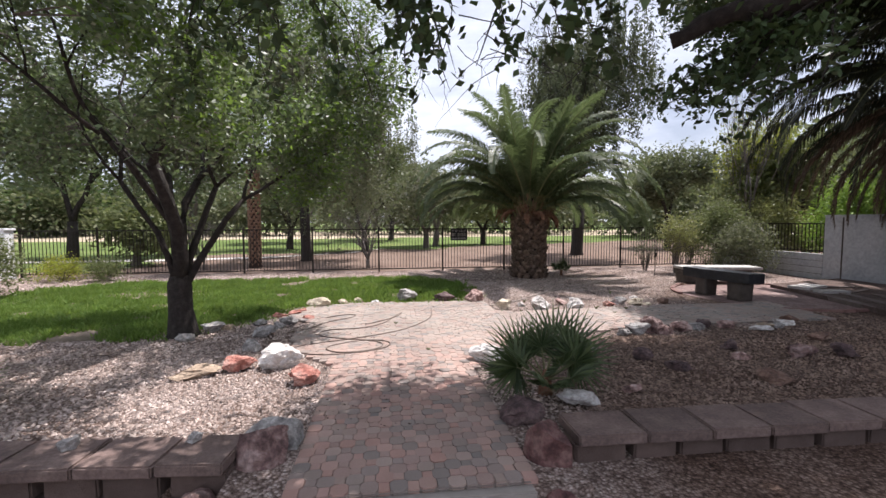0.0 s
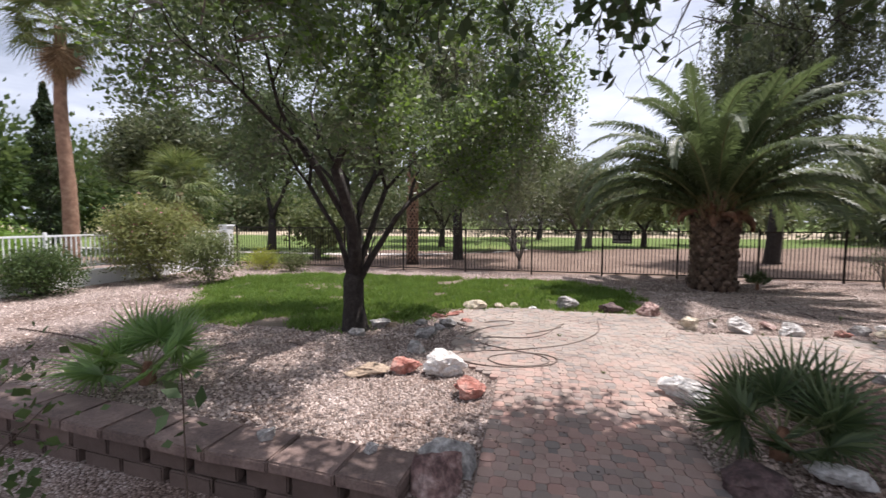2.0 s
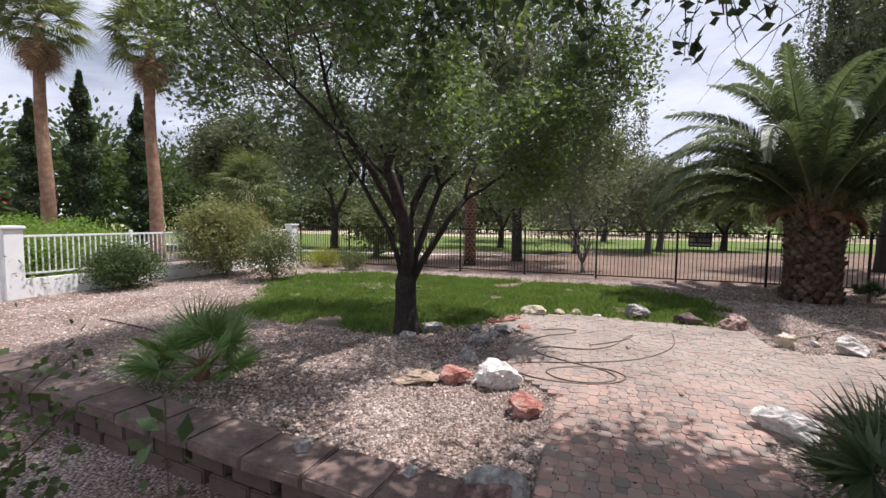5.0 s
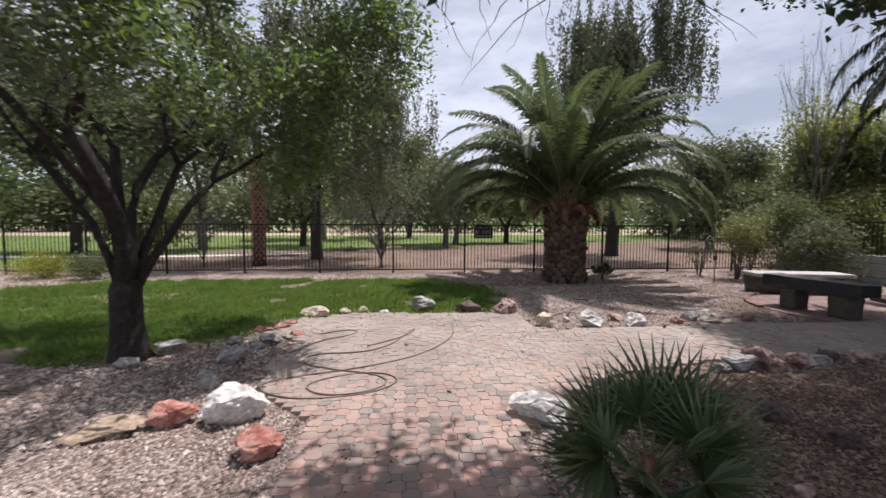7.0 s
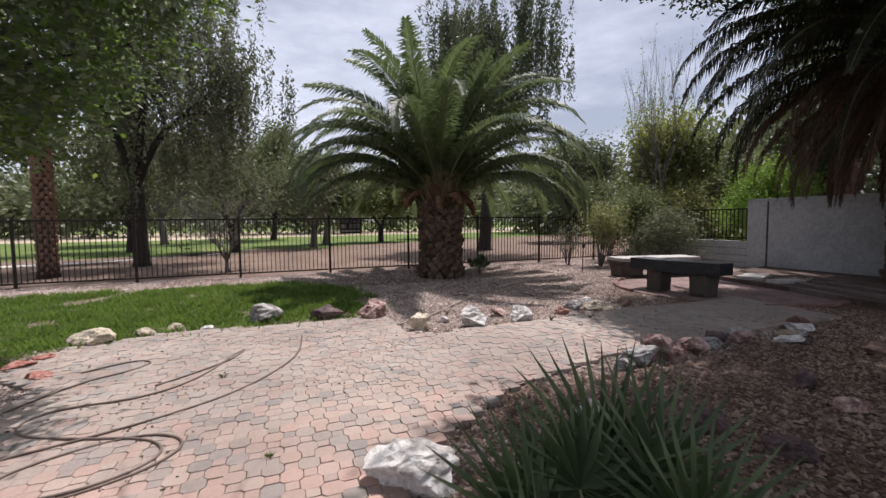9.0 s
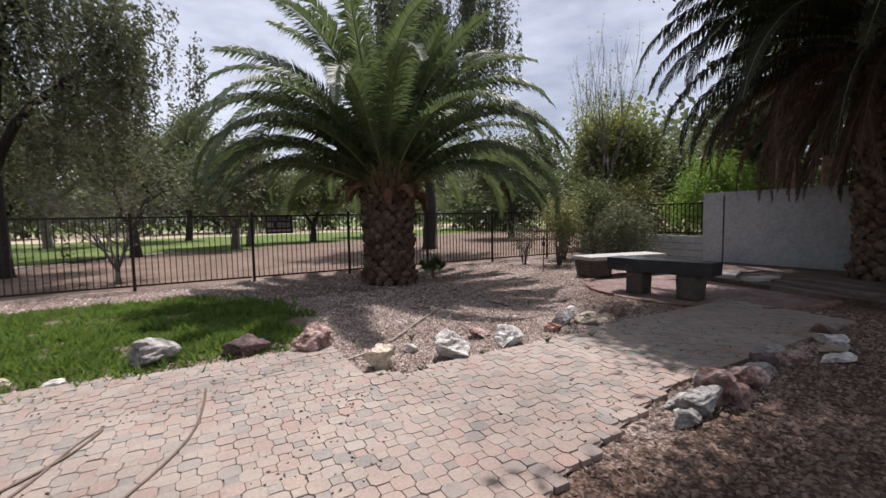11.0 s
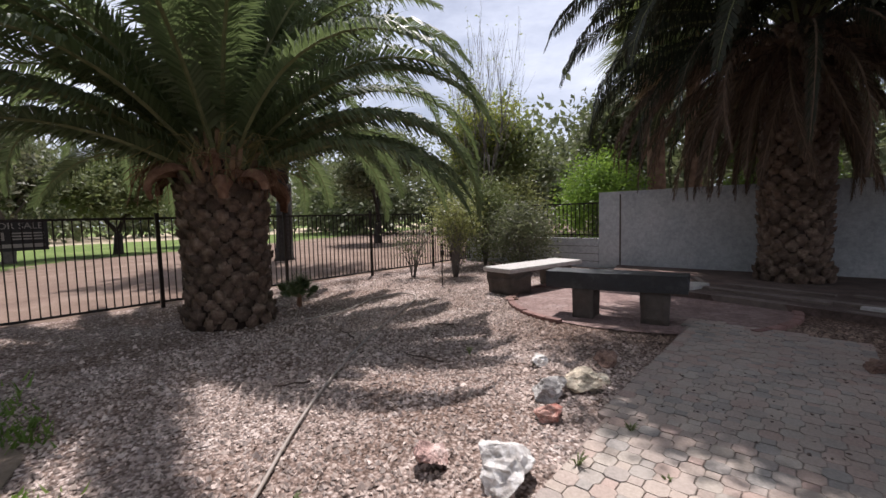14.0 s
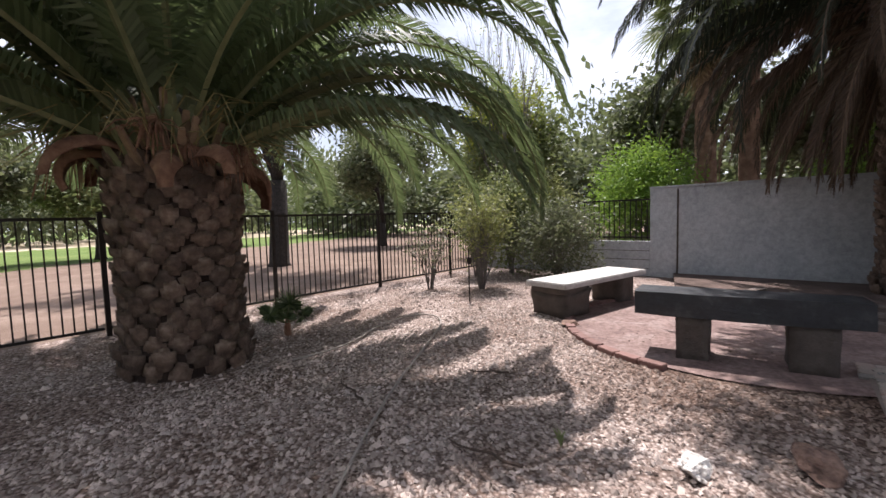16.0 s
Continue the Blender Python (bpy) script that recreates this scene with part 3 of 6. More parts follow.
low_wall("retaining_wall", -0.30, -9.0, 1.45, 1, "low wall of tan-red concrete blocks with flat caps", -5.0)
low_wall("retaining_wall", 2.17, 9.2, 1.49, 2, "low wall of tan-red concrete blocks with flat caps, in shade", -1.2)


# ---- black iron fence ----
def fence_panel():
    fence = empty("fence_panel", (0, 0, 0), "black wrought-iron fence panel with slim pickets", "fence", "black iron fence panels")
    post = part("post", box((0.055, 0.055, 1.56), (0, 0, 0.76), 0.006), M_IRON, fence)
    part("post_cap", box((0.066, 0.066, 0.016), (0, 0, 1.548), 0.004), M_IRON, post)
    part("top_rail", box((2.145, 0.03, 0.035), (1.1, 0, 1.47), 0.005), M_IRON, fence)
    part("bottom_rail", box((2.145, 0.03, 0.035), (1.1, 0, 0.10), 0.005), M_IRON, fence)
    picket = bm_mesh("picket", box((0.016, 0.016, 1.34), (0, 0, 0.785)), M_IRON)
    for k in range(1, 21):
        put("picket", picket, fence, pose(k * 2.2 / 21, 0, 0))
    return fence


first = fence_panel()
first.matrix_basis = pose(0.45, FENCE_Y, 0)
for k in list(range(-5, 0)) + list(range(1, 6)):
    copy_thing(first, pose(0.45 + 2.215 * k, FENCE_Y + 0.004 * (k % 3), 0, 0, 0, 0))


# ---- white fence of the neighbour ----
def white_fence():
    fence = empty("white_fence", (-11.25, 3.0, 0), "white metal fence on a low white wall with pillars", "fence", rz=-2.0)
    part("low_wall", box((0.2, 10.3, 0.42), (0, 5.1, 0.2), 0.01), M_WHITE, fence)
    part("top_rail", box((0.04, 10.2, 0.05), (0, 5.1, 1.33), 0.005), M_WHITE, fence)
    part("bottom_rail", box((0.04, 10.2, 0.04), (0, 5.1, 0.52), 0.005), M_WHITE, fence)
    for y in (0.05, 1.75, 10.25):
        pillar = part("pillar", box((0.34, 0.34, 1.5), (0, y, 0.74), 0.015), M_WHITE, fence)
        part("pillar_cap", box((0.42, 0.42, 0.07), (0, y, 1.525), 0.015), M_WHITE, pillar)
    picket = bm_mesh("picket", box((0.025, 0.025, 0.86), (0, 0, 0.92)), M_WHITE)
    for k in range(84):
        put("picket", picket, fence, pose(0, 0.3 + k * 0.118, 0))
    for y in (4.2, 6.8):
        part("post", box((0.07, 0.07, 1.05), (0, y, 0.9), 0.008), M_WHITE, fence)


white_fence()


# ---- grey boundary wall on the side ----
def grey_wall():
    wall = empty("wall_east", (13.25, 9.45, 0), "grey stuccoed block wall with a lower stretch topped by railings", "wall")
    wall["kind"] = "structure"
    part("tall_wall", box((0.2, 12.0, 1.86), (0.1, -6.0, 0.9), 0.012), M_STUCCO, wall)
    part("coping", box((0.24, 12.02, 0.04), (0.1, -6.0, 1.85), 0.01), M_STUCCO, wall)
    part("control_joint", box((0.03, 0.03, 1.80), (-0.004, -0.52, 0.9), 0.004), M_LOG, wall, "dark vertical joint")
    part("low_wall", box((0.2, 4.2, 0.75), (0.1, 2.105, 0.36), 0.012), M_STUCCO, wall)
    for k in range(4):
        part("course_joint", box((0.006, 4.19, 0.012), (-0.001, 2.105, 0.16 + 0.19 * k)), M_LOG, wall)
    part("top_rail", box((0.03, 4.15, 0.035), (0.1, 2.1, 1.62), 0.005), M_IRON, wall)
    part("bottom_rail", box((0.03, 4.15, 0.03), (0.1, 2.1, 0.82), 0.005), M_IRON, wall)
    picket = bm_mesh("picket", box((0.018, 0.018, 0.86), (0, 0, 1.2)), M_IRON)
    for k in range(36):
        put("picket", picket, wall, pose(0.1, 0.08 + k * 0.114, 0))


grey_wall()


# ---- round sitting place with benches ----
def patio():
    place = empty("round_patio", (9.45, 7.4, 0), "round red dirt patio with a brick rim under the benches", "patio")
    place["kind"] = "structure"
    bm = bmesh.new()
    bmesh.ops.create_circle(bm, cap_ends=True, segments=48, radius=1.86)
    bmesh.ops.translate(bm, vec=(0, 0, 0.014), verts=bm.verts)
    part("patio_floor", bm, M_REDPATIO, place)
    brick = bm_mesh("brick", box((0.10, 0.225, 0.06), (0, 0, 0.0), 0.006), M_BRICK)
    for k in range(50):
        a = 2 * math.pi * k / 50
        if not 0.95 < (a / math.pi) % 2 < 1.32:
            put("brick", brick, place, pose(1.9 * math.cos(a), 1.9 * math.sin(a), 0.012 + 0.004 * (k % 3), 0, 0, math.degrees(a)))


patio()


def bench_slab():
    bench = empty("stone_bench", (9.78, 9.32, 0), "bench with a pale stone slab on rough dark blocks", "bench", "garden benches", rz=-11.0)
    part("seat", box((2.05, 0.66, 0.075), (0, 0, 0.43), 0.014), M_SLAB, bench, "pale grey stone slab")
    part("support", box((0.52, 0.60, 0.34), (-0.72, -0.02, 0.17), 0, None, 0.05, 3, 3), M_LOG, bench, smooth=True)
    part("support", box((0.50, 0.56, 0.075), (-0.74, -0.02, 0.355), 0, None, 0.02, 5, 3), M_LOG, bench, smooth=True)
    part("support", box((0.34, 0.50, 0.41), (0.62, 0.02, 0.19), 0, None, 0.03, 4, 3), M_LOG, bench, smooth=True)


def bench_beam():
    bench = empty("stone_bench", (8.22, 7.25, 0), "bench of one thick black stone beam on two dark blocks", "bench", "garden benches", rz=9.0)
    part("seat", box((0.42, 1.66, 0.21), (0, 0.06, 0.505), 0, None, 0.012, 8, 5), M_DARK, bench, "thick black worn stone beam")
    part("support", box((0.34, 0.27, 0.43), (-0.02, 0.42, 0.20), 0, None, 0.02, 9, 3), M_LOG, bench, smooth=True)
    part("support", box((0.36, 0.30, 0.43), (0.0, -0.42, 0.20), 0, None, 0.02, 10, 3), M_LOG, bench, smooth=True)


bench_slab()
bench_beam()

# raised bed with timber edging
flat_sheet("planting_bed", [(10.45, 8.3), (13.24, 9.0), (13.24, -3.0), (8.1, -3.0), (9.25, 4.0), (10.0, 6.2)], 0.10, M_SOIL, "dark bare soil of the raised bed under the palm", "planting bed", 0.14)


def timber(length, at_, rz, h, seed, mat, label, wide=0.16):
    bm = box((wide, length, h), (0, 0, h / 2), 0, None, 0.012, seed, 4)
    put("edging_timber", bm_mesh("edging_timber", bm, mat), None, pose(*at_, 0, 0, rz), label, "edging", "bed edging")


timber(2.3, (10.22, 6.75, 0), -17, 0.10, 1, M_TIMBER, "weathered dark timber edging the raised bed")
timber(2.2, (9.6, 4.65, 0), -16.5, 0.10, 2, M_TIMBER, "weathered dark timber edging the raised bed")
timber(2.6, (9.0, 2.3, 0), -14, 0.10, 3, M_TIMBER, "weathered dark timber edging the raised bed")
timber(1.5, (10.35, 5.9, 0.10), -20, 0.035, 4, M_TIMBER, "long weathered plank lying on the bed's edge", 0.2)
timber(1.7, (9.75, 4.1, 0.10), -17, 0.035, 5, M_SLAB, "long pale stone strip lying on the bed's edge", 0.2)
for k, (x, y, w, d, rz) in enumerate(((10.75, 7.6, 0.8, 0.45, 20), (10.6, 6.9, 0.55, 0.3, -15))):
    bm = box((w, d, 0.06), (0, 0, 0.03), 0, None, 0.02, 20 + k, 3)
    put("stone_slab", bm_mesh("stone_slab", bm, M_SLAB), None, pose(x, y, 0.10, 0, 0, rz), "flat pale stone slab lying on the bed", "stone slab", "flat slabs on the bed")

for k, (x, y, w, d, rz, mat) in enumerate(((10.6, 6.55, 1.2, 0.14, 65, M_TIMBER), (10.95, 5.8, 1.4, 0.12, 75, M_TIMBER), (10.15, 5.0, 1.1, 0.13, 70, M_TIMBER), (11.3, 6.9, 0.9, 0.10, 20, M_TIMBER), (9.95, 3.4, 1.3, 0.14, 72, M_TIMBER), (10.6, 4.4, 1.2, 0.12, 60, M_TIMBER), (11.3, 7.6, 1.1, 0.16, -15, M_TIMBER))):
    bm = box((w, d, 0.03), (0, 0, 0.015), 0, None, 0.006, 40 + k, 3)
    put("board", bm_mesh("board", bm, mat), None, pose(x, y, 0.102, 0, 0, rz), "weathered board lying loose on the dark bed" if mat == M_TIMBER else "pale weathered board lying loose on the bed", "board", "loose boards on the bed")

# ---- rocks ----
ROCK = {
    "white": (rock_mat("white rock", [(0.48, 0.445, 0.41), (0.64, 0.605, 0.57), (0.74, 0.715, 0.68)]), "white quartz rock with a rough broken face"),
    "cream": (rock_mat("cream rock", [(0.45, 0.38, 0.28), (0.62, 0.54, 0.42)]), "cream-coloured angular rock beside the paving"),
    "tan": (rock_mat("tan rock", [(0.28, 0.21, 0.15), (0.44, 0.34, 0.25)]), "flat tan sandstone rock on the gravel"),
    "red": (rock_mat("red rock", [(0.28, 0.10, 0.075), (0.40, 0.18, 0.14), (0.46, 0.28, 0.23)]), "rust-red sandstone rock beside the paving"),
    "grey": (rock_mat("grey rock", [(0.20, 0.185, 0.175), (0.34, 0.32, 0.30), (0.44, 0.42, 0.40)]), "grey weathered rock beside the paving"),
    "dark": (rock_mat("dark rock", [(0.055, 0.035, 0.035), (0.11, 0.07, 0.068), (0.17, 0.12, 0.11)]), "dark red-brown lava rock on the gravel"),
    "pink": (rock_mat("pink rock", [(0.10, 0.055, 0.05), (0.36, 0.23, 0.20), (0.55, 0.42, 0.38)]), "pink and dark banded rock"),
    "purple": (rock_mat("purple rock", [(0.09, 0.05, 0.047), (0.22, 0.135, 0.12), (0.36, 0.26, 0.235)]), "dull purple-red boulder with a rough face"),
    "redbrown": (rock_mat("red-brown rock", [(0.07, 0.032, 0.030), (0.13, 0.06, 0.055), (0.20, 0.115, 0.10)]), "red-brown rock"),
    "brown": (rock_mat("brown stone", [(0.13, 0.075, 0.055), (0.24, 0.15, 0.115)]), "brown rough rock lying on the gravel"),
}
WHERE = {
    "white": "3.72 6.52 .36 .34 .32, 4.43 6.55 .32 .28 .24, 1.98 3.56 .50 .34 .24, 3.44 6.87 .15 .12 .1, 6.08 7.25 .2 .16 .1, 6.55 4.50 .34 .2 .1, 7.22 4.76 .3 .2 .12, .5 7.62 .16 .12 .09, 2.55 2.3 .42 .26 .16",
    "cream": "-0.6 7.45 .5 .34 .22, 3.02 6.62 .36 .28 .26, -.17 7.65 .22 .17 .13, .12 7.76 .2 .18 .13, 2.27 7.76 .14 .1 .08, 5.82 6.72 .36 .3 .16, 6.02 6.66 .2 .16 .07",
    "tan": "-1.36 3.58 .54 .3 .14, -1.78 5.74 .2 .2 .1, 6.75 4.62 .3 .22 .1",
    "red": "-0.95 3.75 .38 .28 .18, -0.12 3.2 .34 .3 .22, -1.2 6.55 .3 .2 .1, -.95 6.7 .26 .2 .1, 5.24 6.7 .28 .18 .13, -.62 6.25 .25 .16 .1, -.85 6.9 .22 .16 .09",
    "grey": "-1.03 4.5 .28 .22 .17, -2.13 5.12 .28 .2 .14, -1.95 5.6 .36 .28 .18, -1.08 5.2 .34 .28 .2, -.9 5.9 .32 .26 .18, 1.2 7.86 .4 .3 .3, 5.5 6.86 .3 .22 .18, 4.55 4.62 .42 .28 .2, -1.0 5.7 .26 .2 .14, -4.9 3.6 .4 .2 .1, 5.6 4.7 .3 .24 .14, 5.05 4.85 .2 .16 .12, 6.3 4.85 .22 .2 .12, 6.95 4.62 .26 .2 .1, 3.4 3.9 .24 .2 .12, 4.3 4.55 .26 .2 .12, -1.35 5.95 .22 .2 .12",
    "dark": "1.98 7.72 .38 .3 .22, 1.92 2.08 .42 .32 .22, 3.88 3.4 .24 .2 .18, 5.26 3.64 .26 .2 .16, 6.5 3.2 .3 .24 .2, 4.1 3.05 .3 .24 .12, 5.75 4.75 .3 .24 .16",
    "pink": "2.6 7.5 .44 .36 .32, 5.32 4.66 .34 .28 .2, 4.3 6.95 .26 .2 .16, 5.1 3.25 .26 .2 .12, 6.1 4.7 .28 .22 .16, 3.2 2.5 .2 .16 .1",
    "purple": "4.88 4.62 .46 .36 .30, 5.9 3.25 .34 .26 .2, -.4 1.36 .36 .3 .3",
    "brown": "6.47 6.78 .3 .2 .14, 7.5 4.95 .28 .22 .14, 4.85 2.55 .34 .26 .16, 8.55 9.05 .3 .2 .08, 6.9 3.9 .3 .22 .14",
}
seed = 11
for colour in WHERE:
    mat, text = ROCK[colour]
    for spot in WHERE[colour].split(","):
        x, y, sx, sy, sz = (float(v) for v in spot.split())
        seed += 1
        low = LOW if y < 1.45 and x < 0 else 0.0
        big = "large " if sx > 0.4 else ("small " if sx < 0.22 else "")
        put("rock", rock_mesh("rock", seed, (sx, sy, sz), mat), None, pose(x, y, low + sz * 0.38, 0, 0, (seed * 47) % 70 - 35), big + text, "rock", "rocks along the path")


put("rock", rock_mesh("rock", 5, (0.50, 0.36, 0.28), ROCK["white"][0]), None, pose(-0.48, 3.76, 0.11, 0, 0, -8), "large white quartz rock with a rough broken face", "rock", "rocks along the path")


def entrance_boulder(at_, size, lean, rz, mat, seed, label):
    """An upright slab with broken faces and a worn top."""
    bm = box(size, (0, 0, size[2] / 2), 0, None, 0.045, seed, 6)
    rr = random.Random(seed)
    chops = [(Vector((rr.gauss(0, 1), rr.gauss(0, 1), rr.uniform(0.2, 1.1))).normalized(), rr.uniform(0.40, 0.52)) for _ in range(9)]
    mid = Vector((0, 0, size[2] / 2))
    for v in bm.verts:
        q = Vector(((v.co.x) / size[0], v.co.y / size[1], (v.co.z - mid.z) / size[2]))
        for n, d in chops:
            over = q.dot(n) - d
            if over > 0:
                q -= n * over
        v.co = Vector((q.x * size[0], q.y * size[1], q.z * size[2])) + mid
        v.co += noise.noise_vector(v.co * 17 + Vector((seed, 0, 0))) * 0.014
    put("rock", bm_mesh("rock", bm, mat), None, pose(*at_, lean, -lean * 0.5, rz), label, "rock", "boulders at the entrance")


entrance_boulder((-0.13, 1.66, -0.24), (0.34, 0.26, 0.48), -8, 12, ROCK["purple"][0], 3, "upright dull purple slab at the wall's end")
entrance_boulder((-0.10, 1.95, -0.06), (0.40, 0.22, 0.26), 6, -8, ROCK["grey"][0], 5, "grey rock with a white crust behind the slab")
entrance_boulder((1.94, 1.53, -0.24), (0.34, 0.34, 0.52), 5, -10, ROCK["redbrown"][0], 7, "upright red-brown boulder at the wall's end")
entrance_boulder((1.86, 1.12, -0.24), (0.24, 0.22, 0.24), -6, 25, ROCK["redbrown"][0], 9, "low red-brown boulder beside the landing")
for x, s in ((-0.62, 0.1), (-1.45, 0.12)):
    put("rock", rock_mesh("rock", int(90 + x * 10), (s * 1.2, s, s), ROCK["grey"][0]), None, pose(x, 1.8, 0.125 + s * 0.3), "small grey rock lying on the wall's cap", "rock", "rocks along the path")


# ---- palms ----
def frond_mesh(name, length, rise, droop, leaf_len, seed, mat, count=100, width=0.028, stalk=None, vee=0.35, hang=0.25, spread=0.9, jitter=0.10, bow=1.4):
    """One feather leaf that leaves the crown along x, rises by an angle and bows down."""
    r = random.Random(seed)
    pts, p, n = [], Vector((0, 0, 0)), 14
    for k in range(n + 1):
        e = radians(rise - droop * (k / n) ** bow)
        pts.append((p.copy(), Vector((math.cos(e), 0, math.sin(e)))))
        p = p + pts[-1][1] * (length / n)
    side_bow = r.uniform(-0.25, 0.25)
    pts = [(q + Vector((0, side_bow * (k / n) ** 2 * length * 0.25, 0)), d) for k, (q, d) in enumerate(pts)]
    verts, faces = tubes([[(q, 0.034 * (1 - 0.88 * k / n)) for k, (q, d) in enumerate(pts)]], 4)
    wood = len(faces)
    for k in range(count):
        s = 0.10 + 0.90 * k / (count - 1)
        f = s * n
        i = min(n - 1, int(f))
        q = pts[i][0].lerp(pts[i + 1][0], f - i)
        d = pts[i][1]
        up = Vector((-d.z, 0, d.x))
        ll = leaf_len * (0.35 + 0.65 * math.sin(math.pi * min(1, 0.12 + 0.88 * s)) ** 0.7) * r.uniform(0.85, 1.1)
        if s > 0.93:
            ll *= 0.75
        for sgn in (-1, 1):
            out = (Vector((0, sgn, 0)) * spread * r.uniform(0.85, 1.0) + d * (0.55 + 0.45 * s + r.uniform(-0.07, 0.07)) + up * (vee + r.uniform(-jitter, jitter))).normalized()
            mid = q + out * ll * 0.5
            tip = q + (out * 0.97 + Vector((0, 0, -hang * r.uniform(0.5, 1.5)))).normalized() * ll
            w = d * width * 0.5
            b = len(verts)
            verts += [q - w * 0.6, q + w * 0.6, mid + w, mid - w, tip]
            faces += [(b, b + 1, b + 2, b + 3), (b + 3, b + 2, b + 4)]
    me = mesh_of(name, verts, faces, mat)
    me.materials.append(stalk or M_STALK)
    idx = np.zeros(len(me.polygons), int)
    idx[:wood] = 1
    me.polygons.foreach_set("material_index", idx)
    return me


M_STALK = solid("frond stalk", [(0.10, 0.115, 0.045), (0.19, 0.19, 0.09)], 8.0, 0.7)
M_DEADSTALK = solid("dry frond stalk", [(0.13, 0.08, 0.05), (0.22, 0.15, 0.10)], 8.0, 0.8)


def boot_mesh():
    """The stub of a cut palm leaf: a blunt lens-shaped wedge with a worn face."""
    bm = box((0.13, 0.23, 0.19), (0, 0, 0), 0.045)
    for v in bm.verts:
        v.co.y *= 1.0 - 3.2 * abs(v.co.z - 0.01)
        if v.co.x > 0.02:
            v.co.y *= 0.78
            v.co.z = v.co.z * 0.70 + 0.035
        v.co += noise.noise_vector(v.co * 14) * 0.014
    return bm_mesh("boot", bm, M_BOOT, True)


BOOT = boot_mesh()


def feather_palm(at_, label, trunk_h, trunk_r, plan, leaf_mat, seed, boots=True, length=3.9, leaf_len=0.5, rz=0.0, width=0.028, leaflets=100, hang=0.3, vee=0.35, open_side=None):
    r = random.Random(seed)
    palm = empty("date_palm", at_, label, "palm", "date palms", rz)
    bulge = [(-0.05, 1.12), (0.15, 1.06), (0.5, 0.97), (1.0, 0.96), (trunk_h - 0.35, 1.03), (trunk_h, 0.98), (trunk_h + 0.35, 0.7), (trunk_h + 0.6, 0.3)]
    put("trunk", mesh_of("trunk", *tubes([[(Vector((0, 0, z)), trunk_r * 0.9 * k) for z, k in bulge]], 22), M_PALMCORE, True), palm)
    if boots:
        rows = int(trunk_h / 0.115)
        ring = int(2 * math.pi * trunk_r / 0.235)
        for k in range(rows + 1):
            z = 0.08 + k * 0.115
            for j in range(ring):
                a = 2 * math.pi * (j + 0.5 * (k % 2)) / ring + r.uniform(-0.05, 0.05)
                rad = trunk_r * (0.92 + r.uniform(-0.03, 0.05)) * (1.08 if z < 0.2 else 0.97 + 0.06 * z / trunk_h)
                m = pose(rad * math.cos(a), rad * math.sin(a), z + r.uniform(-0.02, 0.02), r.uniform(-14, 14), r.uniform(-14, 4), math.degrees(a))
                put("boot", BOOT, palm, m @ Matrix.Diagonal((r.uniform(0.8, 1.2), r.uniform(0.85, 1.1), r.uniform(0.8, 1.15), 1)))
    turn = r.uniform(0, 360)
    for rise, droop, count, ll in plan:
        meshes = [frond_mesh("frond", length * ll * r.uniform(0.94, 1.06), rise + r.uniform(-4, 4), droop * r.uniform(0.85, 1.15), leaf_len, seed * 31 + int(rise) * 3 + v, leaf_mat, leaflets, width, None, vee, hang, bow=1.7) for v in range(3)]
        for k in range(count):
            turn += 137.5 if count > 3 else 120
            # no low fronds are left on the side of the path
            off = (turn - open_side + 180) % 360 - 180 if open_side is not None and rise < 50 else 180
            way = turn + math.copysign(48 - 0.5 * abs(off), off) if abs(off) < 46 else turn
            a = radians(way)
            rad = trunk_r * (0.2 + 0.5 * (1 - max(0, rise) / 90))
            m = pose(rad * math.cos(a), rad * math.sin(a), trunk_h + 0.02 + 0.45 * max(0, rise) / 90, r.uniform(-16, 16), r.uniform(-6, 6), way)
            put("frond", meshes[k % 3], palm, m)
    return palm


P1 = feather_palm((5.12, 11.45, 0), "date palm with a thick booted trunk and arching green fronds", 1.85, 0.53,
                  [(86, 30, 4, 0.76), (78, 60, 7, 0.88), (68, 88, 9, 0.98), (56, 126, 13, 1.04), (45, 132, 14, 1.02), (33, 124, 12, 0.96), (20, 94, 8, 0.84)], L_PALM, 5, True, 4.15, 0.47, 40.0, 0.036, 140, 0.42, 0.34, 210)


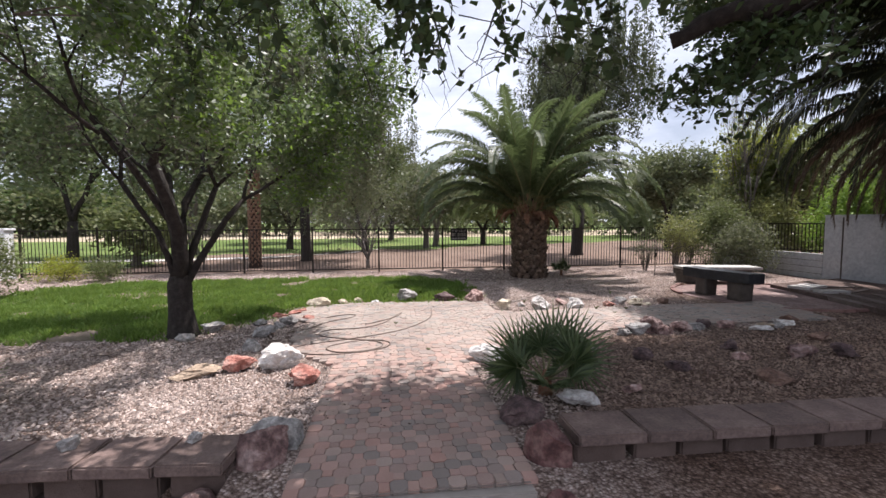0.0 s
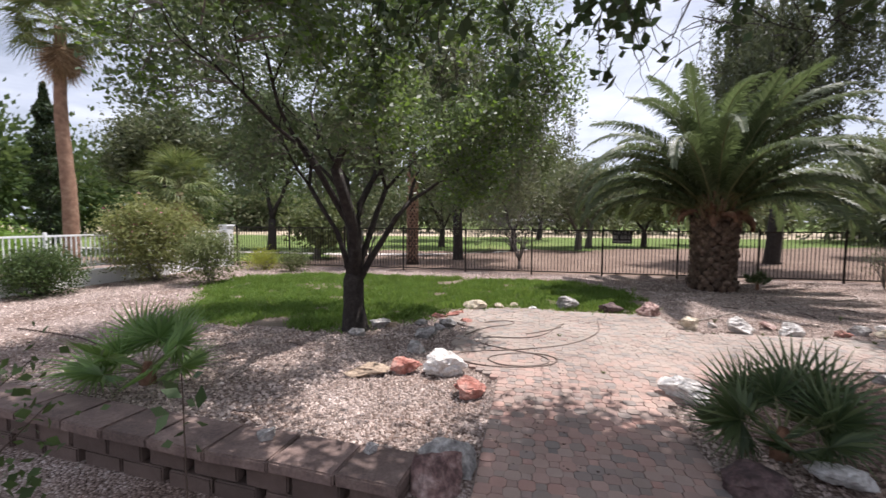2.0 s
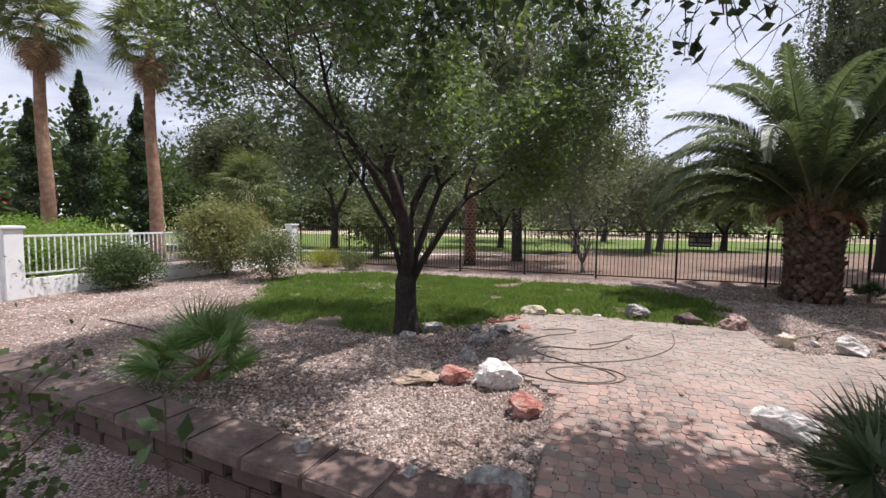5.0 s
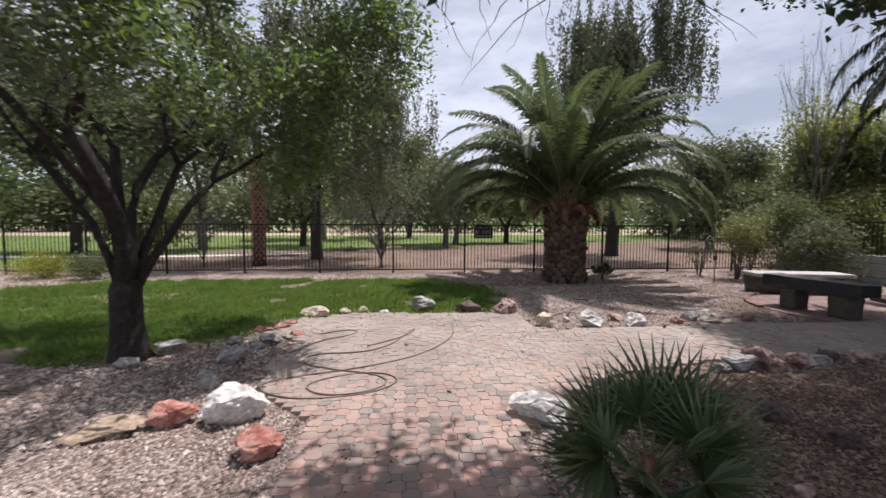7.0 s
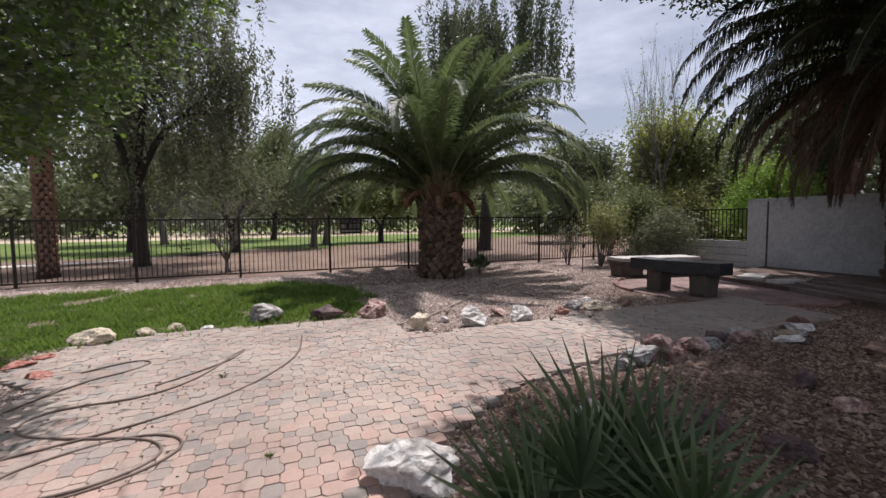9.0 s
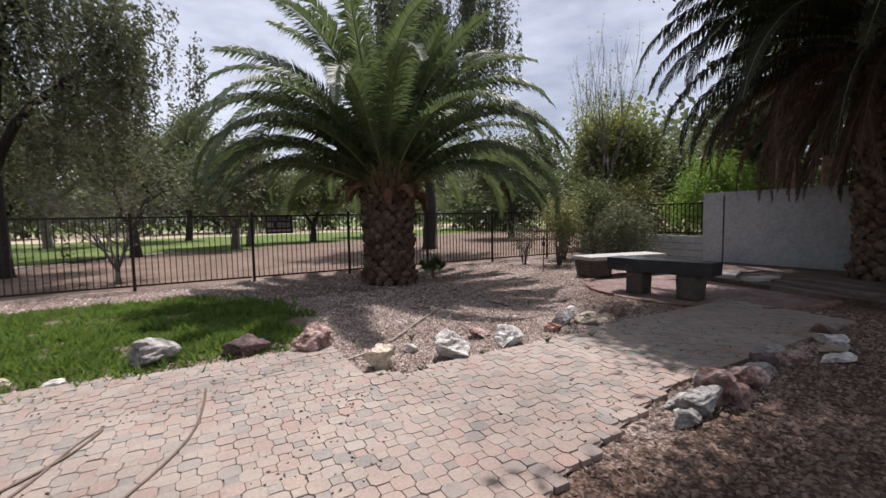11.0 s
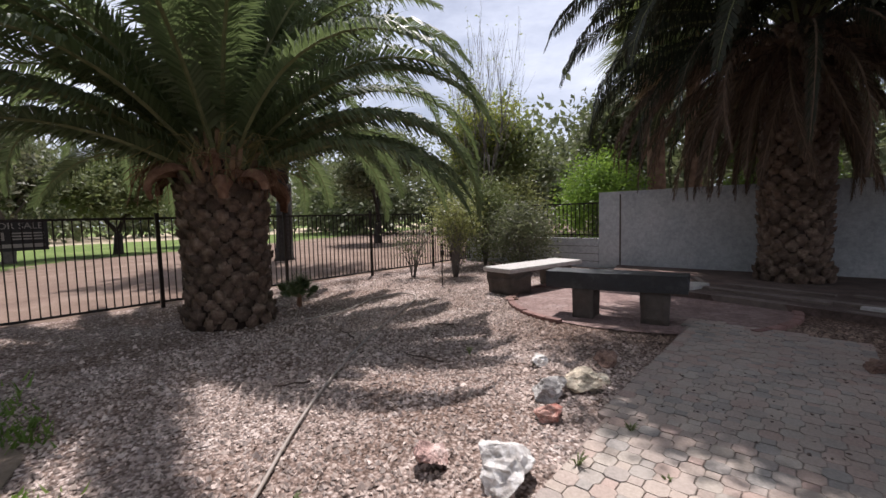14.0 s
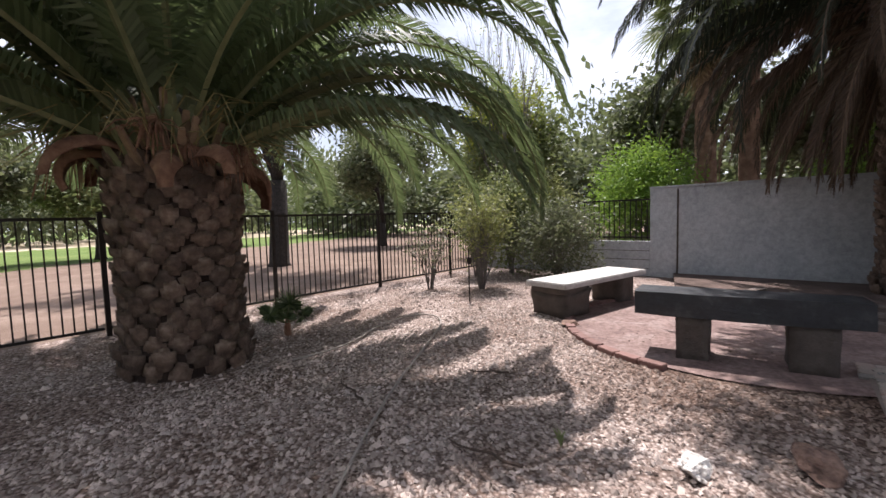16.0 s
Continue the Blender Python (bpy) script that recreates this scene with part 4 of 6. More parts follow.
def seed_stalks(palm, z, radius, seed):
    """Dry brown flower stalks and fibre that hang under the crown."""
    r = random.Random(seed)
    for k in range(10):
        a = radians(k * 36 + r.uniform(-16, 16))
        big = r.uniform(0.4, 1.3)
        base = Vector((math.cos(a), math.sin(a), 0))
        across = Vector((-base.y, base.x, 0))
        p0 = base * radius * 0.85 + Vector((0, 0, z + r.uniform(-0.05, 0.15)))
        head = p0 + base * r.uniform(0.30, 0.62) * big + across * r.uniform(-0.15, 0.15) + Vector((0, 0, r.uniform(-0.05, 0.2)))
        lines = [[(p0, 0.016), (p0.lerp(head, 0.5) + Vector((0, 0, 0.05)), 0.013), (head, 0.009)]]
        for j in range(46):
            q = p0.lerp(head, r.uniform(0.6, 1.0))
            out, drop = r.uniform(-0.05, 0.26) * big, r.uniform(0.05, 0.42) * big
            side = across * r.gauss(0, 0.13)
            lines.append([(q, 0.004), (q + base * out * 0.7 + side * 0.7 + Vector((0, 0, -drop * 0.3)), 0.0065), (q + base * out + side + Vector((0, 0, -drop)), 0.004)])
        put("seed_stalk", mesh_of("seed_stalk", *tubes(lines, 3), M_FIBRE), palm, None, "drooping bunch of dry rust-brown seed strands")
    thin = []
    for k in range(150):
        a = r.uniform(0, 2 * math.pi)
        base = Vector((math.cos(a), math.sin(a), 0))
        across = Vector((-base.y, base.x, 0))
        p0 = base * r.uniform(0.2, 0.5) + Vector((0, 0, z + r.uniform(-0.05, 0.35)))
        ln, sw = r.uniform(0.3, 0.95), r.gauss(0, 0.22)
        thin.append([(p0, 0.008), (p0 + base * ln * 0.5 + across * sw * 0.4 + Vector((0, 0, r.uniform(0.05, 0.35))), 0.006), (p0 + base * ln + across * sw + Vector((0, 0, r.uniform(-0.25, 0.4))), 0.003)])
    put("thin_stalk", mesh_of("thin_stalk", *tubes(thin, 3), solid("yellow stalk", [(0.16, 0.13, 0.045), (0.30, 0.25, 0.10)], 12.0, 0.7)), palm, None, "tangle of thin yellowish stalks", kind="stuff")


seed_stalks(P1, 1.95, 0.5, 4)


def leaf_bases(palm, z, radius, seed):
    """Tan and green stubs of old leaf stalks that stand up round the heart of the crown."""
    r = random.Random(seed)
    mats = [solid("leaf base", [(0.16, 0.10, 0.06), (0.30, 0.21, 0.13)], 12.0, 0.9, bump_scale=60), M_STALK]
    kinds = []
    for k in range(4):
        bm = box((0.42 - 0.05 * k, 0.11, 0.045), (0.19, 0, 0), 0.012)
        for v in bm.verts:
            if v.co.x > 0.1:
                v.co.y *= 0.5
                v.co.z = v.co.z * 0.6 + 0.03
        kinds.append(bm_mesh("leaf_base", bm, mats[k % 2]))
    for k in range(84):
        a = radians(k * 137.5 + r.uniform(-8, 8))
        up = k / 84
        rad = radius * (1.0 - 0.55 * up)
        put("leaf_base", kinds[k % 4], palm, pose(rad * math.cos(a), rad * math.sin(a), z + 0.40 * up + r.uniform(-0.03, 0.03), 0, 0, math.degrees(a)) @ pose(0, 0, 0, r.uniform(-25, 25), -(38 + 40 * up + r.uniform(-14, 14)), 0))


def spathes(palm, z, radius, seed):
    """Leathery rust-brown sheaths that curl out and down from under the fronds."""
    r = random.Random(seed)
    for k in range(9):
        a = radians(k * 40 + r.uniform(-10, 10))
        out, across = Vector((math.cos(a), math.sin(a), 0)), Vector((-math.sin(a), math.cos(a), 0))
        ln, wd = r.uniform(0.6, 1.05), r.uniform(0.09, 0.16)
        verts, faces, p, e = [], [], out * radius + Vector((0, 0, z + r.uniform(-0.05, 0.12))), radians(r.uniform(20, 45))
        for j in range(9):
            w = wd * (0.45 + 0.55 * math.sin(math.pi * min(1.0, 0.15 + j / 8.5)))
            d = out * math.cos(e) + Vector((0, 0, math.sin(e)))
            nrm = Vector((0, 0, math.cos(e))) - out * math.sin(e)
            verts += [p + across * w * u - nrm * (0.9 * w * u * u + thick) for thick in (0.0, 0.012) for u in (-1, -0.5, 0, 0.5, 1)]
            p = p + d * ln / 8
            e -= radians(r.uniform(12, 24))
        for j in range(8):
            b = j * 10
            for u in range(4):
                faces += [(b + u, b + u + 1, b + u + 11, b + u + 10), (b + 5 + u + 1, b + 5 + u, b + 15 + u, b + 15 + u + 1)]
            faces += [(b, b + 10, b + 15, b + 5), (b + 4, b + 9, b + 19, b + 14)]
        put("spathe", mesh_of("spathe", verts, faces, M_FIBRE, True), palm, None, "curled leathery rust-brown sheath")


spathes(P1, 1.92, 0.46, 8)
leaf_bases(P1, 1.80, 0.50, 12)

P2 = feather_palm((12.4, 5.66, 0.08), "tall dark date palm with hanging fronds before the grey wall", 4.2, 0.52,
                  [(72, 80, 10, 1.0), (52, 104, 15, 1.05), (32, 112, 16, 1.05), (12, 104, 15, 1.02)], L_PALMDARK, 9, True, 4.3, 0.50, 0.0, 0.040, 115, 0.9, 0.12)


def frond_skirt(palm, z, radius, seed):
    """Old fronds, browned and folded shut, that hang down round the trunk in pointed bundles."""
    r = random.Random(seed)
    kinds = [frond_mesh("dry_frond", ln, rise, droop, 0.46, seed + v, mat, 110, 0.042, M_DEADSTALK, 0.10, 0.55, 0.30, 0.16)
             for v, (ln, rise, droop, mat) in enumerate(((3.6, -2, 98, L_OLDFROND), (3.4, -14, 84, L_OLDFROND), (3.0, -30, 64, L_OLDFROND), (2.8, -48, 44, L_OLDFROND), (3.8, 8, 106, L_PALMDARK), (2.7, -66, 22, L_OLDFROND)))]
    for k in range(72):
        a = k * 137.5 + r.uniform(-9, 9)
        c, s_ = math.cos(radians(a)), math.sin(radians(a))
        put("dry_frond", kinds[k % 6], palm, pose(radius * c, radius * s_, z + r.uniform(-0.25, 0.15), r.uniform(-14, 14), r.uniform(-7, 7), a))


frond_skirt(P2, 4.1, 0.42, 19)


def fan_leaf(name, stalk_len, radius, seed, mat, blades=30, sweep=136, droop=0.05):
    """A fan leaf on its stalk, along x; the blades are joined near the hub and split outwards."""
    r = random.Random(seed)
    bow = 0.10 * stalk_len
    line = [(Vector((stalk_len * k / 4, 0, -bow * (k / 4) ** 2)), 0.014 - 0.002 * k) for k in range(5)]
    verts, faces = tubes([line], 4)
    wood = len(faces)
    hub = line[-1][0]
    for k in range(blades):
        a = radians(-sweep + 2 * sweep * k / (blades - 1) + r.uniform(-1.5, 1.5))
        half = radians(sweep / (blades - 1)) * 1.02
        ln = radius * (0.72 + 0.28 * math.cos(a * 0.6)) * r.uniform(0.92, 1.06)
        fold = 0.02 * (1 if k % 2 else -1)

        def at_ang(ang, d, z):
            return hub + Vector((math.cos(ang) * d, math.sin(ang) * d, z + 0.10 * d * abs(math.sin(ang)) - droop * d * d / radius))
        b = len(verts)
        tipz = -droop * r.uniform(0.2, 0.9) * ln * 0.5
        verts += [hub, at_ang(a - half, ln * 0.34, fold), at_ang(a - half * 0.34, ln * 0.64, 0.008 + tipz * 0.3), at_ang(a, ln, tipz), at_ang(a + half * 0.34, ln * 0.64, 0.008 + tipz * 0.3), at_ang(a + half, ln * 0.34, -fold)]
        faces += [(b, b + 1, b + 5), (b + 1, b + 2, b + 4, b + 5), (b + 2, b + 3, b + 4)]
    me = mesh_of(name, verts, faces, mat)
    me.materials.append(M_STALK)
    idx = np.zeros(len(me.polygons), int)
    idx[:wood] = 1
    me.polygons.foreach_set("material_index", idx)
    return me


def small_fan_palm(at_, label, leaves, mat, seed, radius=0.5, stalk=0.5):
    r = random.Random(seed)
    palm = empty("fan_palm", at_, label, "palm", "young fan palms")
    core = [[(Vector((0, 0, -0.03)), 0.17 * radius), (Vector((0, 0, 0.10)), 0.15 * radius), (Vector((0.01, 0, 0.24)), 0.07 * radius)]]
    put("stem", mesh_of("stem", *tubes(core, 8), M_FIBRE, True), palm)
    kinds = [fan_leaf("fan_leaf", stalk * k, radius * k, seed + v, mat) for v, k in enumerate((0.85, 0.95, 1.06))]
    for k, (az, rise, roll) in enumerate(leaves):
        m = pose(0, 0, 0.14) @ pose(0, 0, 0, 0, 0, az) @ pose(0, 0, 0, 0, -rise, 0) @ pose(0, 0, 0, roll + r.uniform(-8, 8), 0, 0)
        put("fan_leaf", kinds[k % 3], palm, m)
    return palm


small_fan_palm((2.33, 2.58, 0), "young fan palm with dark green split fans", [(92, 74, 0), (168, 48, -58), (6, 48, 60), (140, 62, -30), (330, 38, 70), (205, 30, -60), (20, 24, 30), (175, 16, -20), (45, 62, 22), (255, 18, 0), (290, 26, 10), (228, 34, -30), (285, 50, 15)], L_FANDARK, 3, 0.46, 0.37)
small_fan_palm((-3.55, 2.78, 0), "young fan palm with bright green split fans", [(95, 66, 0), (20, 46, 40), (150, 50, -35), (190, 32, -40), (250, 16, 0), (320, 22, 30), (345, 40, 50), (60, 60, 20), (215, 14, -20), (128, 60, -15), (5, 14, 25), (255, 40, 0)], L_FAN, 6, 0.52, 0.42)
small_fan_palm((6.25, 11.6, 0), "tiny fan palm beside the date palm's trunk", [(0, 60, 30), (80, 45, 0), (160, 40, -30), (240, 40, 0), (310, 30, 30), (40, 75, 0), (120, 20, 0)], L_FANDARK, 7, 0.26, 0.22)


def tall_fan_palm(at_, label, height, seed, r0=0.26):
    r = random.Random(seed)
    palm = empty("tall_fan_palm", at_, label, "palm", "tall fan palms")
    line = [(Vector((0.1 * math.sin(k * 0.5), 0, height * k / 14)), r0 * (1.35 if k == 0 else 1 - 0.025 * k) * (1.03 if k % 2 else 0.98)) for k in range(15)]
    put("trunk", mesh_of("trunk", *tubes([line], 12), M_ORANGEBARK, True), palm)
    top = line[-1][0]
    kinds = [fan_leaf("fan_leaf", 1.0 * k, 0.95 * k, seed + v, L_CROWN, 26, 120, 0.45) for v, k in enumerate((0.9, 1.0, 1.1))]
    dry = fan_leaf("dry_fan_leaf", 0.75, 1.0, seed + 9, L_STRAW, 20, 80, 0.5)
    for k in range(44):
        rise = 82 - 118 * (k / 43)
        put("fan_leaf", kinds[k % 3], palm, Matrix.Translation(top) @ pose(0, 0, 0.15, 0, 0, k * 137.5) @ pose(0, 0, 0, r.uniform(-20, 20), -rise, 0))
    for k in range(22):
        put("dry_fan_leaf", dry, palm, Matrix.Translation(top) @ pose(0, 0, 0.05 - 0.022 * k, 0, 0, k * 137.5) @ pose(0, 0, 0, r.uniform(-20, 20), 60 + r.uniform(0, 24), 0))
    return palm


tall_fan_palm((-20.3, 10.2, 0), "tall slender fan palm with a skirt of dry leaves", 9.2, 3)
tall_fan_palm((-16.3, 11.7, 0), "tall slender fan palm with a skirt of dry leaves", 8.6, 4)
tall_fan_palm((-14.6, 15.0, 0), "short fan palm behind the shrubs", 3.0, 6, 0.22)


def orange_trunk():
    palm = empty("palm_tree", (-4.25, 15.6, 0), "orange-brown fan palm trunk with crossing leaf bases", "palm")
    core = [[(Vector((0, 0, -0.1)), 0.27), (Vector((0, 0, 0.4)), 0.2), (Vector((0, 0, 3.0)), 0.17), (Vector((0, 0, 4.6)), 0.15)]]
    put("trunk", mesh_of("trunk", *tubes(core, 12), M_PALMCORE, True), palm)
    me = bm_mesh("boot", box((0.10, 0.085, 0.17), (0, 0, 0), 0.02), M_ORANGEBARK)
    for k in range(30):
        for j in range(7):
            a = 2 * math.pi * (j + 0.5 * (k % 2)) / 7
            put("boot", me, palm, pose(0.18 * math.cos(a), 0.18 * math.sin(a), 0.1 + 0.12 * k, 12 * (-1) ** j, 18, math.degrees(a)))


orange_trunk()


# ---- the garden tree with several stems ----
def garden_tree():
    r = random.Random(21)
    tree = empty("garden_tree", (-2.31, 5.42, 0), "leafy multi-stemmed tree with dark bark on the lawn's edge", "tree")
    trunk = [[(Vector((0, 0, -0.1)), 0.30), (Vector((0, 0, 0.06)), 0.21), (Vector((-0.02, 0, 0.4)), 0.165), (Vector((-0.03, 0.02, 0.80)), 0.165), (Vector((-0.03, 0.02, 1.0)), 0.10)]]
    put("trunk", mesh_of("trunk", *tubes(trunk, 12), M_BARK, True), tree)
    tips, wood = [], []
    fork = Vector((-0.03, 0.02, 0.80))
    stems = [((-0.20, 0.05, 1.0), 0.085, 1.7), ((0.0, 0.06, 1.0), 0.12, 1.9), ((0.36, -0.06, 1.0), 0.085, 1.7), ((0.62, 0.10, 1.0), 0.06, 1.5), ((0.14, 0.42, 1.0), 0.065, 1.6), ((-0.16, -0.30, 1.0), 0.05, 1.6)]
    fix = lambda p: Vector((p.x * (1 + 0.2 * min(1, max(0, p.z - 1.8))), p.y * (1 + 0.2 * min(1, max(0, p.z - 1.8))), p.z))
    for d, rad, ln in stems:
        limbs, own = [], []
        grow(r, fork + Vector((d[0] * 0.16, d[1] * 0.16, 0)), Vector(d).normalized(), ln, rad, 4, limbs, own, 0.36, 0.26, 2, 0.66)
        limbs = [[(fix(p), q) for p, q in line] for line in limbs]
        wood += [p for line in limbs for p, q in line if p.z > 1.3]
        tips += [fix(p) for p in own]
        put("limb", mesh_of("limb", *tubes(limbs, 5), M_BARK, True), tree)
    # outer boughs fill a broad crown with gaps, each on a twig from the nearest limb
    twigs, boughs = [], []
    while len(boughs) < 420:
        v = Vector((r.gauss(0, 1), r.gauss(0, 1), r.gauss(0, 1))).normalized() * r.uniform(0.45, 1.0) ** 0.6
        p = Vector((0.1 + v.x * 3.3, v.y * 3.2, 3.95 + v.z * 2.3))
        if noise.noise(p * 0.8 + Vector((4, 1, 2))) < 0.05 or (p.z < 2.7 and math.hypot(p.x, p.y) < 1.5) or (p.x > 2.2 and p.y < 0.4):
            continue
        q = min(wood, key=lambda w: (w - p).length)
        mid = q.lerp(p, 0.5) + Vector((r.gauss(0, 0.1), r.gauss(0, 0.1), 0.12))
        twigs.append([(q, 0.014), (mid, 0.009), (p, 0.004)])
        for j in range(3):
            d = Vector((r.gauss(0, 1), r.gauss(0, 1), r.gauss(0, 0.6) - 0.2)).normalized() * r.uniform(0.2, 0.5)
            twigs.append([(mid.lerp(p, r.random()), 0.005), (p + d, 0.002)])
        boughs.append(p)
    put("fine_twig", mesh_of("fine_twig", *tubes(twigs, 3), M_GREYBARK), tree, kind="stuff")
    # boughs that get the lighter leaf colour to look sunlit
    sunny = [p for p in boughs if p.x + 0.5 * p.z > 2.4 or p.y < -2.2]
    high = [p for p in tips if p.z > 2.3]
    put("crown", leaf_mesh("crown", np.concatenate((around(boughs, 52000, 0.19, 5), around(high, 9000, 0.19, 15))), 0.082, L_OAK, 6), tree)
    put("young_leaves", leaf_mesh("young_leaves", around(sunny, 13000, 0.19, 7), 0.082, L_BRIGHT, 8), tree, None, "brighter leaves with sunlight painted into their green")


garden_tree()


# ---- the shade tree over the path, its trunk behind the walker ----
def shade_tree():
    r = random.Random(33)
    tree = empty("shade_tree", (6.2, -1.8, LOW), "dark overhanging shade tree above the path, upper crown added to cast shade", "tree")
    o = Vector((6.2, -1.8, LOW))
    P = lambda x, y, z: Vector((x, y, z)) - o
    put("trunk", mesh_of("trunk", *tubes([[(P(6.2, -1.8, LOW - 0.1), 0.42), (P(6.2, -1.8, 0.4), 0.30), (P(6.0, -1.2, 2.2), 0.27), (P(5.7, -0.4, 3.6), 0.24)]], 12), M_BARK, True), tree)
    limbs = [
        [(P(5.7, -0.4, 3.5), 0.2), (P(5.0, 0.7, 3.9), 0.17), (P(4.5, 1.55, 3.66), 0.14), (P(4.14, 2.02, 3.56), 0.115), (P(3.92, 2.2, 3.60), 0.085), (P(3.74, 2.36, 3.55), 0.095), (P(3.62, 2.45, 3.47), 0.07), (P(3.53, 2.52, 3.44), 0.075)],
        [(P(5.7, -0.4, 3.5), 0.16), (P(4.2, 0.9, 4.5), 0.11), (P(2.6, 2.0, 4.7), 0.075), (P(1.2, 2.7, 4.4), 0.045), (P(0.2, 3.0, 4.2), 0.02)],
        [(P(5.7, -0.4, 3.5), 0.16), (P(5.6, 1.4, 4.9), 0.12), (P(5.2, 3.2, 5.4), 0.08), (P(4.8, 4.8, 5.3), 0.04)],
        [(P(5.7, -0.4, 3.5), 0.15), (P(6.6, 1.0, 5.0), 0.11), (P(7.4, 2.6, 5.5), 0.07), (P(8.0, 4.0, 5.4), 0.03)],
        [(P(2.6, 2.0, 4.7), 0.05), (P(2.3, 3.2, 4.8), 0.03), (P(2.2, 4.3, 4.4), 0.014), (P(2.1, 4.9, 4.0), 0.007)],
        [(P(1.2, 2.7, 4.4), 0.03), (P(1.3, 3.7, 4.3), 0.016), (P(1.6, 4.6, 3.9), 0.008)],
    ]
    for line in limbs:
        put("limb", mesh_of("limb", *tubes([line], 7), M_BARK, True), tree)
    tips, twigs, bare_twigs = [], [], []
    for k in range(26):
        s = r.random()
        root = P(3.0 - 3.4 * s + r.gauss(0, 0.3), 2.0 + 0.9 * s + r.gauss(0, 0.4), 4.5 - 0.2 * s)
        p, d = root, Vector((r.gauss(0, 0.6), r.gauss(0.1, 0.6), -0.5)).normalized()
        line = [(p, 0.012)]
        for j in range(7):
            d = (d + Vector((r.gauss(0, 0.25), r.gauss(0, 0.25), -0.16))).normalized()
            p = p + d * r.uniform(0.16, 0.27)
            line.append((p, 0.010 - 0.0012 * j))
            if p.z + o.z > 2.75 and p.y + o.y < 3.3:
                tips.append(p)
        twigs.append([q for q in line if q[0].z + o.z > 2.7] or line[:2])
    for k in range(34):
        root = P(r.uniform(1.0, 3.6), r.uniform(3.0, 4.8), r.uniform(3.75, 4.3))
        p, d = root, Vector((r.gauss(0, 0.8), r.gauss(0, 0.8), -0.25)).normalized()
        line = [(p, 0.008)]
        for j in range(7):
            d = (d + Vector((r.gauss(0, 0.3), r.gauss(0, 0.3), -0.06))).normalized()
            p = p + d * r.uniform(0.10, 0.22)
            line.append((p, 0.007 - 0.0009 * j))
        bare_twigs.append(line)
    spray = []
    for k in range(16):
        p = P(4.5 - 0.35 * r.random(), 1.7 + 0.4 * r.random(), 3.5)
        d = Vector((-0.5 + r.gauss(0, 0.25), 0.35 + r.gauss(0, 0.25), -0.75)).normalized()
        line = [(p, 0.012)]
        for j in range(r.randint(5, 8)):
            d = (d + Vector((r.gauss(-0.05, 0.2), r.gauss(0.04, 0.2), r.gauss(0, 0.15)))).normalized()
            p = p + d * r.uniform(0.13, 0.2)
            line.append((p, 0.010 - 0.001 * j))
            spray.append(p)
        twigs.append(line)
    put("hanging_twig", mesh_of("hanging_twig", *tubes(twigs, 4), M_BARK), tree, kind="stuff")
    put("bare_twig", mesh_of("bare_twig", *tubes(bare_twigs, 4), M_BARK), tree, kind="stuff")
    g = np.random.default_rng(5)
    hanging = np.array([tuple(t) for t in tips])
    hanging = hanging[g.integers(0, len(hanging), 1500)] + g.normal(0, 0.075, (1500, 3))
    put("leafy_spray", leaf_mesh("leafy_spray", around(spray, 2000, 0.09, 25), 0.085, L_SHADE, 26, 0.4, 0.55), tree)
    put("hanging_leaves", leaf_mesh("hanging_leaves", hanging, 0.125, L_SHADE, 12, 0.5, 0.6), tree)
    # leaf clumps mostly out of view, added to shade path, walls, bed and benches
    roof = []
    for count, x0, x1, y0, y1, z0, z1 in ((260, 3.6, 11.5, -0.9, 3.2, 5.3, 6.5), (230, 4.6, 7.6, 3.1, 5.8, 5.8, 6.8), (260, 7.6, 12.6, 3.1, 7.6, 6.2, 7.0), (260, 11.2, 15.2, 3.8, 9.2, 6.8, 7.9),
                                          (150, 7.7, 10.2, 6.4, 8.3, 6.5, 7.0), (110, 8.7, 11.6, 6.7, 9.1, 6.6, 7.2), (95, -5.0, 2.2, 0.0, 2.8, 5.2, 6.1), (90, 2.2, 4.3, 2.5, 4.4, 5.3, 6.0),
                                          (60, -1.5, 3.0, 1.6, 3.5, 5.2, 5.9), (150, 10.2, 14.6, -2.0, 3.4, 3.0, 5.4)):
        roof += [P(r.uniform(x0, x1), r.uniform(y0, y1), r.uniform(z0, z1)) for _ in range(count)]
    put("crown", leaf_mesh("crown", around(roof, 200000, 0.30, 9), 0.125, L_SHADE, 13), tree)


shade_tree()


